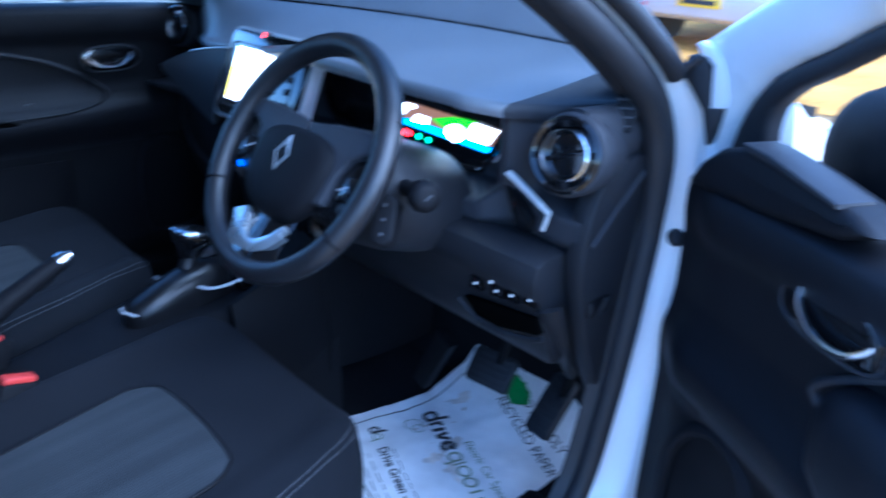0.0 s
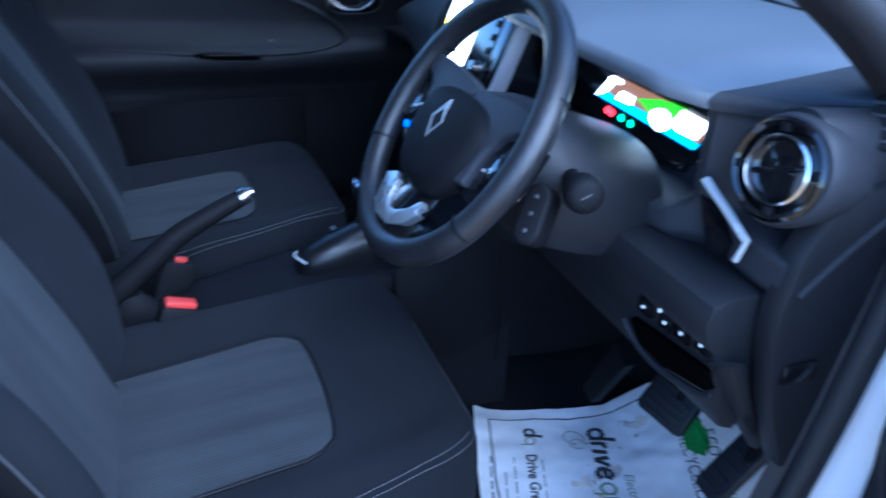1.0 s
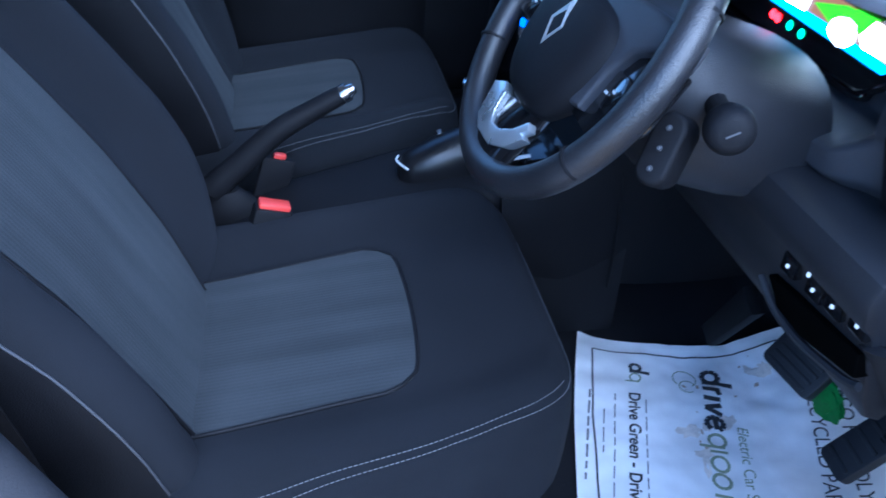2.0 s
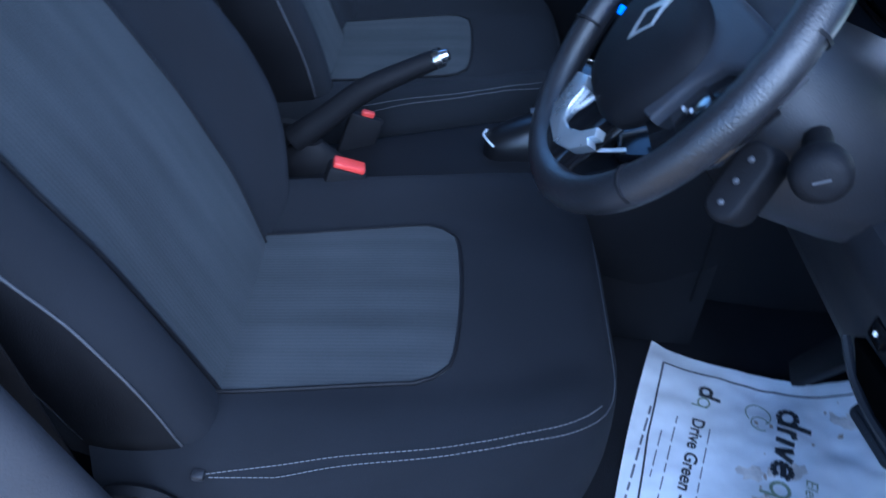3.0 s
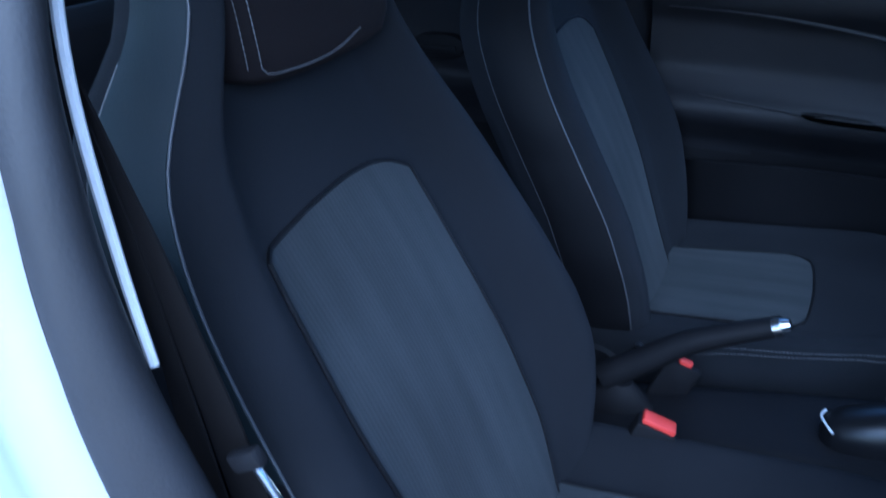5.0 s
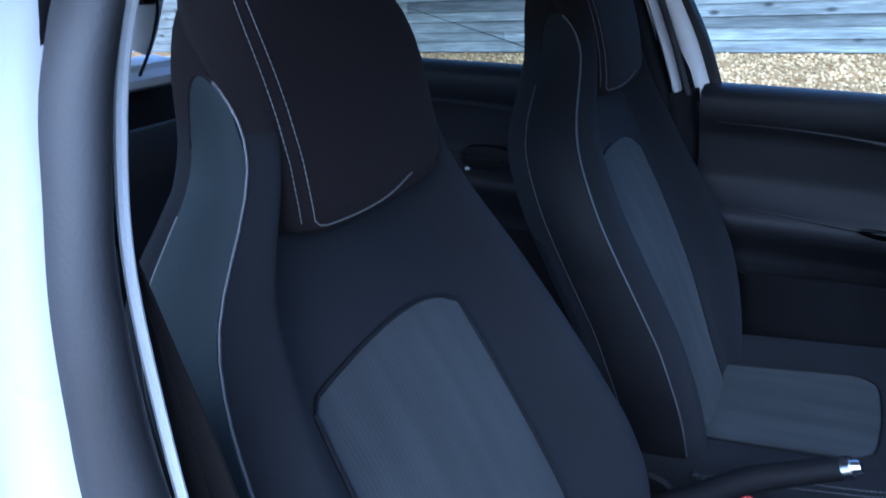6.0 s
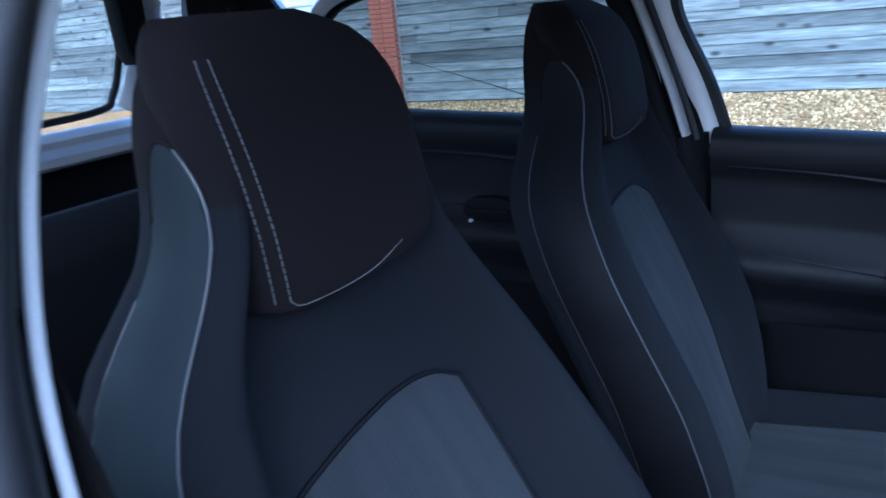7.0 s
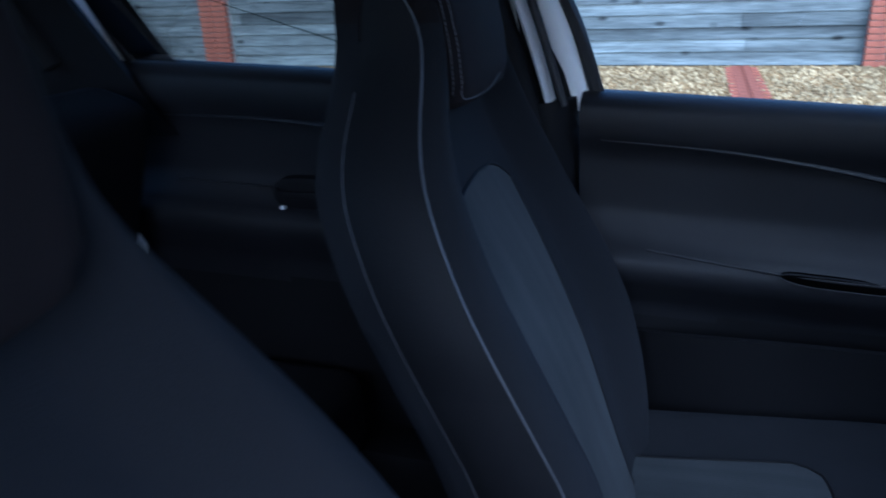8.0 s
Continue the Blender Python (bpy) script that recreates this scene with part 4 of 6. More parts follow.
stalk = thing("column_stalk", (0.55, 0.485, 0.962), "black light stalk with a round ribbed knob", "stalk")
part("arm", tube([(0.46, 0.52, 0.95), (0.53, 0.495, 0.96)], 0.011, 10), DARK, stalk, "black stalk arm")
part("knob", lathe([(0, -0.004), (0.015, -0.002), (0.020, 0.004), (0.0215, 0.012), (0.0205, 0.022), (0.016, 0.029), (0.010, 0.031), (0, 0.0315)], pose(0.535, 0.493, 0.961) @ pose(0, 0, 0, 0, 0, -20) @ pose(0, 0, 0, 0, 80, 0)), DARK, stalk, "round black knob")
part("knob_mark", moved(box(-0.0008, 0.0008, -0.006, 0.006, 0.0305, 0.0316), pose(0.535, 0.493, 0.961) @ pose(0, 0, 0, 0, 0, -20) @ pose(0, 0, 0, 0, 80, 0) @ pose(0, 0, 0, 0, 0, 30)), PIPING, stalk, "pale marks")
pod = thing("audio_remote", (0.515, 0.45, 0.93), "black audio remote pod with three pale buttons", "remote control")
POD = pose(0.517, 0.449, 0.931, 60, 0, 32)
part("body", moved(prism(rounded(0.016, 0.034, 0.0155, 6), "z", -0.030, 0.004, 0.005, 3), POD), DARK, pod, "black pod body")
for k in (-1, 0, 1):
    part("button", moved(lathe([(0, 0.006), (0.002, 0.0055), (0.0028, 0.003), (0.0028, 0.0), (0, 0)], pose(0, 0, 0), 12), POD @ pose(0, 0.019 * k, 0.001)), PIPING, pod, "small pale button")

# ---- centre console ----
con = thing("centre_console", (0, 0.3, 0.33), "slate plastic centre console and tunnel", "console")
rings = []
for y, w, z in ((-0.35, 0.07, 0.50), (-0.10, 0.075, 0.545), (0.10, 0.080, 0.585), (0.26, 0.088, 0.615), (0.36, 0.098, 0.628), (0.46, 0.112, 0.635), (0.54, 0.122, 0.66), (0.60, 0.128, 0.74), (0.64, 0.13, 0.80)):
    rings.append([(-w - 0.01, y, 0.335), (-w, y, z - 0.03), (-w + 0.012, y, z - 0.006), (-w + 0.03, y, z), (w - 0.03, y, z), (w - 0.012, y, z - 0.006), (w, y, z - 0.03), (w + 0.01, y, 0.335)])
part("tunnel", loft(rings), DARK, con, "dark tunnel cover", 45)
part("side_panel", sheet(lambda u, v: Vector((0.128 + 0.015 * math.sin(math.pi * v) - 0.02 * u * u, 0.42 + 0.50 * u, (0.40 + 0.09 * (1 - u) ** 2) * (1 - v) + (0.655 + 0.16 * u) * v)), 20, 12, (-0.012, 0, 0)), DARK, con, "dark console side panel", 60)
part("panel_seam", tube([(0.1435, 0.615, 0.44), (0.1445, 0.615, 0.52), (0.143, 0.612, 0.60), (0.135, 0.61, 0.66)], 0.0018, 5), DARK, con)
part("silver_edge", tube(smooth_line([(0.104, 0.08, 0.585), (0.110, 0.2, 0.608), (0.116, 0.34, 0.625)], 6), 0.0028, 6), SILVER, con, "top edge highlight drawn in silver strip")
part("storage_tray", box(-0.075, 0.075, 0.47, 0.60, 0.636, 0.665, 0.012), GLOSS, con, "gloss black tray")
part("fascia_block", prism([(0.60, 0.66), (0.585, 0.90), (0.66, 0.92), (0.70, 0.66)], "x", -0.125, 0.125, 0.012), GLOSS, con, "gloss black centre stack")

gear = thing("gear_selector", (0.012, 0.36, 0.63), "gloss black gear selector with chrome ringed knob", "gear lever")
hull = []
for y, w, z in ((0.277, 0.012, 0.640), (0.286, 0.026, 0.650), (0.300, 0.034, 0.660), (0.335, 0.038, 0.676), (0.38, 0.040, 0.692), (0.43, 0.040, 0.700), (0.46, 0.036, 0.694), (0.475, 0.022, 0.680)):
    hull.append([(0.012 + w * math.copysign(abs(math.cos(a)) ** 0.8, math.cos(a)), y, 0.615 + (z - 0.615) * max(0.0, math.sin(a)) ** 0.6) for a in (math.pi * k / 16 for k in range(17))])
part("gate", loft(hull), SATIN, gear, "satin black raised gate", 60)
part("gate_trim", tube(smooth_line([(0.040, 0.290, 0.643), (0.031, 0.283, 0.645), (0.012, 0.275, 0.646), (-0.004, 0.280, 0.645)], 6), 0.0018, 8), SILVER, gear, "thin silver gate trim")
part("gate_mark", moved(box(-0.007, 0.007, -0.004, 0.004, 0.0, 0.0022, 0.0008), pose(-0.004, 0.348, 0.6815, 16, 0, 0)), PIPING, gear, "pale mark")
part("lever", tube([(0.008, 0.40, 0.69), (0.006, 0.415, 0.73)], [0.016, 0.012], 14), LEATHER, gear, "black lever shaft")
KN = pose(0.006, 0.418, 0.738, -18, 0, 0) @ Matrix.Scale(1.12, 4)
part("knob", moved(loft([[(w * math.cos(a), l * math.sin(a), z) for a in (2 * math.pi * k / 24 for k in range(24))] for w, l, z in ((0.012, 0.014, -0.03), (0.018, 0.022, -0.012), (0.025, 0.033, 0.0), (0.027, 0.037, 0.012), (0.024, 0.033, 0.021), (0.012, 0.018, 0.025))]), KN), GLOSS, gear, "gloss black knob")
part("knob_ring", moved(tube([(0.0258 * math.cos(a), 0.0355 * math.sin(a), 0.0165) for a in (2 * math.pi * k / 28 for k in range(28))], 0.0042, 7, True), KN), CHROME, gear, "chrome ring")
tray = thing("tray_rim", (0.05, 0.43, 0.64), "bent silver rim of the console tray", "trim")
part("rim", tube(smooth_line([(0.040, 0.400, 0.668), (0.058, 0.412, 0.664), (0.068, 0.44, 0.664), (0.070, 0.48, 0.668)], 6), 0.0045, 8, False, 0.6), SILVER, tray)

brake = thing("handbrake", (0.0, 0.05, 0.60), "black handbrake lever with chrome button", "handbrake")
hb = smooth_line([(0.0, -0.02, 0.615), (0.0, 0.03, 0.655), (0.0, 0.09, 0.705), (0.0, 0.15, 0.738), (0.0, 0.203, 0.764)], 5)
part("grip", tube(hb, [0.023 - 0.009 * (i / (len(hb) - 1)) ** 0.8 for i in range(len(hb))], 14), DARK, brake, "black leather grip")
part("collar", tube([(0, 0.197, 0.761), (0, 0.207, 0.766)], 0.0145, 14), CHROME, brake, "chrome collar")
part("button", tube([(0, 0.207, 0.766), (0, 0.216, 0.7705)], [0.010, 0.008], 12), CHROME, brake, "chrome button")
part("gaiter", loft([[(w * math.cos(a), 0.0 + l * math.sin(a), z) for a in (2 * math.pi * k / 20 for k in range(20))] for w, l, z in ((0.030, 0.07, 0.55), (0.026, 0.055, 0.58), (0.020, 0.035, 0.600), (0.016, 0.022, 0.612))]), DARK, brake, "black gaiter")


def buckle(x, y, z, lean, label, s=1.0):
    b = thing("seat_belt_buckle", (x, y, z - 0.08), label, "seat belt buckle", "belt buckles")
    m = pose(x, y, z, lean, 0, 8)
    part("housing", moved(box(-0.015 * s, 0.015 * s, -0.028, 0.028, -0.10, -0.004, 0.006), m), DARK, b, "black housing")
    part("press_button", moved(box(-0.011 * s, 0.011 * s, -0.023 * s, 0.023 * s, -0.006, 0.004, 0.003), m), RED, b, "red press button")
    part("stem", tube([(x, y - 0.03, z - 0.09), (x, y - 0.06, z - 0.20)], 0.010, 8), BELT, b, "black stem")


buckle(0.112, 0.082, 0.648, -20, "black seat belt buckle with red button beside the driver seat", 1.0)
buckle(-0.045, 0.090, 0.640, -20, "black seat belt buckle with red button beside the passenger seat", 0.45)

# ---- footwell ----
for name, pts, label in (("brake_pedal", (0.420, 0.785, 0.510, 0.046, 0.034), "black rubber brake pedal"), ("accelerator_pedal", (0.546, 0.812, 0.484, 0.027, 0.060), "black ribbed accelerator pedal")):
    x, y, z, w, h = pts
    ped = thing(name, (x, y, z), label, "pedal")
    m = pose(x, y, z, 52, 0, 8 if name == "brake_pedal" else -6)
    part("pad", moved(prism(rounded(w, h, 0.010, 4), "z", -0.012, 0.006, 0.003), m), RUBBER, ped, "black rubber pad")
    for k in range(-2, 3):
        part("rib", moved(box(-w * 0.78, w * 0.78, -0.0025, 0.0025, 0.005, 0.0085, 0.001) if name == "brake_pedal" else box(-w * 0.8, w * 0.8, -0.003, 0.003, 0.005, 0.0085, 0.001), m @ pose(0, h * 0.36 * k, 0)), RUBBER, ped)
    part("arm", tube(smooth_line([(x + 0.01, y + 0.012, z + 0.01), (x + 0.02, y + 0.03, z + 0.10), (x + 0.01, y + 0.05, z + 0.26)], 5), 0.010, 8), DARK, ped, "dark steel arm")
foam = thing("green_offcut", (0.452, 0.80, 0.43), "torn green foam offcut behind the brake pedal", "foam")
blob = bmesh.new()
bmesh.ops.create_icosphere(blob, subdivisions=3, radius=1)
for v in blob.verts:
    k = 1 + 0.45 * noise.noise(v.co * 2.6)
    v.co = Vector((0.466 + 0.030 * v.co.x * k, 0.806 + 0.010 * v.co.y * k, 0.478 + 0.030 * v.co.z * k))
part("offcut", blob, GREEN, foam)
shaft = thing("foot_rest", (0.33, 0.74, 0.42), "slate plastic footrest bar in the footwell", "footrest")
foot_bar = part("bar", prism([(-0.018, 0), (0.018, 0), (0.022, 0.15), (-0.022, 0.15)], "y", -0.012, 0.012, 0.004), DARK, None)
foot_bar.parent = shaft
foot_bar.matrix_basis = pose(-0.065, 0.01, 0.0, 0, 27, 0)

mat_thing = thing("paper_floor_mat", (0.35, 0.65, 0.325), "creased white printed paper floor mat with muddy marks", "floor mat")


def paper_edge(y):
    """The bowed edge of the paper beside the tunnel."""
    return soft_line([(0.50, 0.085), (0.58, 0.131), (0.63, 0.162), (0.69, 0.190), (0.74, 0.204), (0.80, 0.213), (1.2, 0.214)], y)


def paper(u, v, lift=0.0):
    """Paper lying on the carpet and curling up the toe board; u across the car, v towards the front."""
    y = 0.435 + 0.145 * (1 - u) + 0.50 * v
    x = paper_edge(y) + (0.57 - paper_edge(y)) * u
    z = 0.333 + 0.30 * max(0, y - 0.82) + 0.5 * max(0, y - 0.93)
    z += 0.004 * noise.noise(Vector((x * 14, y * 11, 0))) + 0.0025 * noise.noise(Vector((x * 40, y * 33, 3)))
    # sharp creases where it was folded and trodden on
    z += 0.003 * abs(noise.noise(Vector((x * 9 + y * 5, y * 16 - x * 6, 8)))) + 0.010 * step(0.12, 0.0, u) * noise.noise(Vector((y * 9, 0, 5)))
    return Vector((x, y, z + lift))


part("sheet", sheet(paper, 60, 70, (0, 0, -0.0008)), PAPER, mat_thing, "creased white paper", 80)


def paper_at(x, y, lift):
    u = (x - paper_edge(y)) / (0.57 - paper_edge(y))
    return paper(u, (y - 0.435 - 0.145 * (1 - u)) / 0.50, lift)


def ink_bar(x0, y0, x1, y1, w, mat=INK, name="print_bar", parent=None):
    """A flat printed stroke that follows the paper."""
    a, b = Vector((x0, y0, 0)), Vector((x1, y1, 0))
    d = (b - a).normalized()
    n = Vector((-d.y, d.x, 0)) * w / 2
    k = max(1, int((b - a).length / 0.012))
    bm = sheet(lambda u, v: paper_at(*((a.lerp(b, v) + n * (2 * u - 1)).xy), 0.0012), 1, k)
    return bm


# printed border and blocks
border = [(0.180, 0.590), (0.196, 0.63), (0.217, 0.688), (0.231, 0.74), (0.238, 0.80), (0.240, 0.90)]
part("print_border", merge(*[ink_bar(*a, *b, 0.003) for a, b in zip(border, border[1:])], ink_bar(0.180, 0.590, 0.321, 0.541, 0.003), ink_bar(0.321, 0.541, 0.51, 0.485, 0.003)), INK, mat_thing, "printed border line", flat=True)
T = Vector((0.93, -0.366, 0)).normalized()
UP = Vector((0.366, 0.93, 0)).normalized()


def glyphs(x, y, strokes, size, w, mat, label):
    """Plain printed strokes in a frame along the print line: (x0, y0, x1, y1) in units of size."""
    o = Vector((x, y, 0))
    bars = []
    for x0, y0, x1, y1 in strokes:
        p, q = o + T * x0 * size + UP * y0 * size, o + T * x1 * size + UP * y1 * size
        bars.append(ink_bar(p.x, p.y, q.x, q.y, w))
    part("print_mark", merge(*bars), mat, mat_thing, label, flat=True)


def ring_strokes(cx, cy, r, a0=0, a1=360, n=10):
    pts = [(cx + r * math.cos(radians(a0 + (a1 - a0) * k / n)), cy + r * math.sin(radians(a0 + (a1 - a0) * k / n))) for k in range(n + 1)]
    return [(*p, *q) for p, q in zip(pts, pts[1:])]


logo_dark = ring_strokes(0.30, 0.30, 0.26) + [(0.56, 0.02, 0.56, 1.0)] + [(0.85, 0.02, 0.85, 0.58), (0.85, 0.45, 1.05, 0.56)] + [(1.25, 0.02, 1.25, 0.56)] + [(1.48, 0.56, 1.68, 0.04), (1.68, 0.04, 1.88, 0.56)] + ring_strokes(2.28, 0.30, 0.26, 20, 330) + [(2.04, 0.30, 2.52, 0.34)]
logo_pale = []
for cx in (2.95, 3.85, 4.45):
    logo_pale += ring_strokes(cx, 0.30, 0.26)
logo_pale += [(3.21, 0.5, 3.21, -0.25), (3.40, 0.05, 3.40, 0.56), (4.95, 0.05, 4.95, 0.56), (5.3, 0.05, 5.3, 0.45)]
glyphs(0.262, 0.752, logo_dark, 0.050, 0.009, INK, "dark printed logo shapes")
glyphs(0.262, 0.752, logo_pale, 0.050, 0.005, PALE_INK, "pale green printed logo shapes")
glyphs(0.255, 0.735, ring_strokes(0.6, -0.2, 0.42, 40, 320) + ring_strokes(1.0, -0.1, 0.3, 120, 400), 0.045, 0.0018, PALE_INK, "pale leaf outline")
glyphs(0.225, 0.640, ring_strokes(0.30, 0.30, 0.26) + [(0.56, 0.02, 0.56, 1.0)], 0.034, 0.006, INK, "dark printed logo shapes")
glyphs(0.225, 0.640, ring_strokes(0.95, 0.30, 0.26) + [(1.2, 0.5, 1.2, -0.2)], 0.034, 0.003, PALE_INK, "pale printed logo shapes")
for k, (off, n, w, s0) in enumerate(((0.030, 9, 0.003, 0.09), (-0.019, 8, 0.0032, 0.085), (-0.036, 3, 0.0032, 0.12), (-0.060, 7, 0.0055, 0.085))):
    rnd = random.Random(k)
    x = s0
    strokes = []
    for _ in range(n):
        ln = rnd.uniform(0.012, 0.032)
        strokes.append((x, off, x + ln, off))
        x += ln + 0.007
    glyphs(0.215, 0.640, strokes, 1.0, w * 0.6, SMALL_INK, "line of small unreadable print")


def lettering(text, x, y, size, bold, label, mat=INK):
    """Printed words that lie on the paper."""
    cu = bpy.data.curves.new("letters", "FONT")
    cu.body, cu.size, cu.offset = text, size, bold
    ob = new("letters", cu)
    dg = bpy.context.evaluated_depsgraph_get()
    me = bpy.data.meshes.new_from_object(ob.evaluated_get(dg))
    bpy.data.objects.remove(ob)
    bm = bmesh.new()
    bm.from_mesh(me)
    bpy.data.meshes.remove(me)
    for v in bm.verts:
        p = Vector((x, y, 0)) + T * v.co.x + UP * v.co.y
        v.co = paper_at(p.x, p.y, 0.0013)
    part("lettering", bm, mat, mat_thing, label, flat=True)


lettering("Drive Green - Drive Clean", 0.288, 0.615, 0.026, 0.0006, "printed slogan Drive Green - Drive Clean")
lettering("ECO FRIENDLY", 0.365, 0.925, 0.029, 0.0, "printed words ECO FRIENDLY")
lettering("RECYCLED PAPER", 0.350, 0.887, 0.029, 0.0, "printed words RECYCLED PAPER")
lettering("Electric Car Specialists", 0.385, 0.755, 0.024, 0.0, "pale small print", PALE_INK)
rnd = random.Random(4)
SMEAR = material("faint_mud_smear", (0.70, 0.655, 0.60), 0.9, 0, 0.2, 200, 0.1, 0.25, 30)
for k in range(26):
    big = k < 12
    cx, cy = (rnd.gauss(0.36, 0.045), rnd.gauss(0.72, 0.03)) if k % 3 else (rnd.gauss(0.275, 0.015), rnd.gauss(0.82, 0.03))
    cx, cy = min(0.52, max(0.25, cx)), min(0.90, max(0.60, cy))
    r = rnd.uniform(0.010, 0.024) if big else rnd.uniform(0.0015, 0.006)
    turn, thin = rnd.uniform(0, 3), rnd.uniform(0.3, 0.7)
    bm = bmesh.new()
    vs = []
    for q in range(14):
        a = 2 * math.pi * q / 14
        e = r * rnd.uniform(0.6, 1.2)
        p, w = e * math.cos(a), e * thin * math.sin(a)
        vs.append(bm.verts.new(paper_at(cx + p * math.cos(turn) - w * math.sin(turn), cy + p * math.sin(turn) + w * math.cos(turn), 0.0008 if big else 0.0010)))
    bm.faces.new(vs)
    part("mud_smear" if big else "mud_mark", bm, SMEAR if big else MUD, mat_thing, "faint brown smear" if big else "dried brown mud mark", flat=True)

# ---- doors ----
def belt_line(y):
    return line([(-1.05, 1.162), (-0.60, 1.140), (-0.12, 1.106), (0.30, 1.083), (0.60, 1.072), (0.92, 1.055)], y)


def door(s, front, name, label, drop=0.0):
    """A car door in its shut place on side s (1: driver's)."""
    def waist(y):
        return belt_line(y) - drop * step(-0.10, 0.45, y)
    y1, y0 = (0.86, -0.135) if front else (-0.20, -1.02)
    hinge = Vector((s * 0.84, 0.85 if front else -0.15, 0.4))
    d = thing(name, hinge, label, "car door", "car doors")

    def trim(u, v):
        y = y0 + (y1 - y0) * u
        zw = waist(y)
        z = 0.42 + (zw - 0.42) * v
        k = (z - 0.42) / (zw - 0.42)
        f = line([(0, 0.02), (0.08, 0.035), (0.40, 0.030), (0.50, 0.032), (0.58, 0.050), (0.63, 0.052), (0.66, 0.030), (0.72, 0.016), (0.86, 0.020), (0.91, 0.036), (0.955, 0.038), (0.985, 0.032), (1.0, 0.0)], k)
        arm = step(0.62 if front else -0.25, 0.42 if front else -0.40, y)
        f += 0.018 * arm * math.exp(-((k - 0.60) / 0.075) ** 2)
        f *= 1 - 0.7 * step(0.76, 0.86, y) * front
        return Vector((s * (0.722 - f), y, z))
    card = part("door_trim", sheet(trim, 60, 60, (s * 0.03, 0, 0)), DOOR_TRIM, d, "dark grained door trim", 60)
    # the lower half is darkened in colour to stand for the shade down there
    card.data.materials.append(DARK)
    for f in card.data.polygons:
        if f.center.z < 0.34:
            f.material_index = 1
    if front:
        arc = smooth_line([(-0.10, 1.035), (0.10, 1.020), (0.30, 0.985), (0.44, 0.945), (0.535, 0.885), (0.545, 0.858), (0.50, 0.842), (0.40, 0.836), (0.20, 0.842), (-0.02, 0.862)], 6)
    else:
        arc = smooth_line([(-0.95, 1.06), (-0.70, 1.055), (-0.50, 1.03), (-0.38, 0.96), (-0.45, 0.925), (-0.65, 0.925), (-0.92, 0.935)], 6)
    pts = []
    for p in arc:
        y, z = p[0] + (0.03 if drop else 0.0), p[1]
        zw = waist(y)
        q = trim((y - y0) / (y1 - y0), (z - 0.42) / (zw - 0.42))
        pts.append(q - Vector((s * 0.002, 0, 0)))
    n = len(pts) - 1
    # the fold's highlight is painted as a paler band, dimmer on the passenger's door
    swell = [0.0012 + 0.0058 * step(0.0, 0.30, i / n) * (1 - 0.75 * step(0.5, 0.7, i / n)) for i in range(n + 1)]
    part("trim_band", tube(pts, swell, 10, False, 0.8), COWL if s < 0 else MID, d, "trim fold with its soft highlight in paler plastic")
    hy, hz = (0.572, 0.948) if front else (-0.628, 0.924)
    hx = s * (0.694 if front else 0.674)
    hd = part("handle_recess", prism([(hy + 0.068 * math.copysign(abs(math.cos(a)) ** 0.7, math.cos(a)), hz + 0.030 * math.copysign(abs(math.sin(a)) ** 0.8, math.sin(a))) for a in (2 * math.pi * k / 28 for k in range(28))], "x", hx - 0.004 * s, hx + 0.02 * s, 0.002), GLOSS if front else DARK, d, "black handle recess")
    if front:
        part("recess_rim", tube([(hx - 0.003 * s, hy + 0.069 * math.copysign(abs(math.cos(a)) ** 0.7, math.cos(a)), hz + 0.031 * math.copysign(abs(math.sin(a)) ** 0.8, math.sin(a))) for a in (2 * math.pi * k / 40 for k in range(40))], 0.0022, 6, True), MID, hd, "slate rim of the recess")
    hp = smooth_line([(hx - 0.006 * s, hy + 0.050, hz + 0.012), (hx - 0.012 * s, hy + 0.041, hz - 0.003), (hx - 0.016 * s, hy + 0.01, hz - 0.018), (hx - 0.016 * s, hy - 0.03, hz - 0.016), (hx - 0.010 * s, hy - 0.050, hz - 0.002), (hx - 0.006 * s, hy - 0.057, hz + 0.010)], 5)
    if front and s > 0:
        hp = [p + Vector((0, -0.009, 0.005)) * (1 - i / (len(hp) - 1)) for i, p in enumerate(hp)]
    if front:
        part("lever_end", prism([(hy - 0.038, hz + 0.024), (hy - 0.044, hz + 0.025), (hy - 0.062, hz + 0.012), (hy - 0.058, hz - 0.016), (hy - 0.052, hz - 0.014), (hy - 0.054, hz + 0.008)], "x", min(hx - 0.010 * s, hx), max(hx - 0.010 * s, hx), 0.001), CHROME, hd, "chrome end of the handle")
    if not front:
        part("pull_lever", box(min(hx, hx - 0.008 * s), max(hx, hx - 0.008 * s), hy - 0.05, hy + 0.05, hz - 0.012, hz + 0.004, 0.003), DARK, hd, "dark pull lever")
        part("lock_pin", box(min(hx, hx - 0.011 * s), max(hx, hx - 0.011 * s), hy - 0.052, hy - 0.044, hz - 0.031, hz - 0.024, 0.001), BRIGHT, hd, "small bright lock pin")
        hp = hp[-4:]
    part("pull_handle", tube(hp, [0.0026 + 0.0016 * math.sin(math.pi * i / (len(hp) - 1)) for i in range(len(hp))], 8), CHROME if front else DARK, hd, "chrome pull handle" if front else "dark pull handle")
    if front:
        # tiny pale mark on the door
        part("door_lamp", box(s * 0.638 - 0.003, s * 0.638 + 0.003, 0.350, 0.362, 0.868, 0.874, 0.001), PIPING, d, "small pale mark")
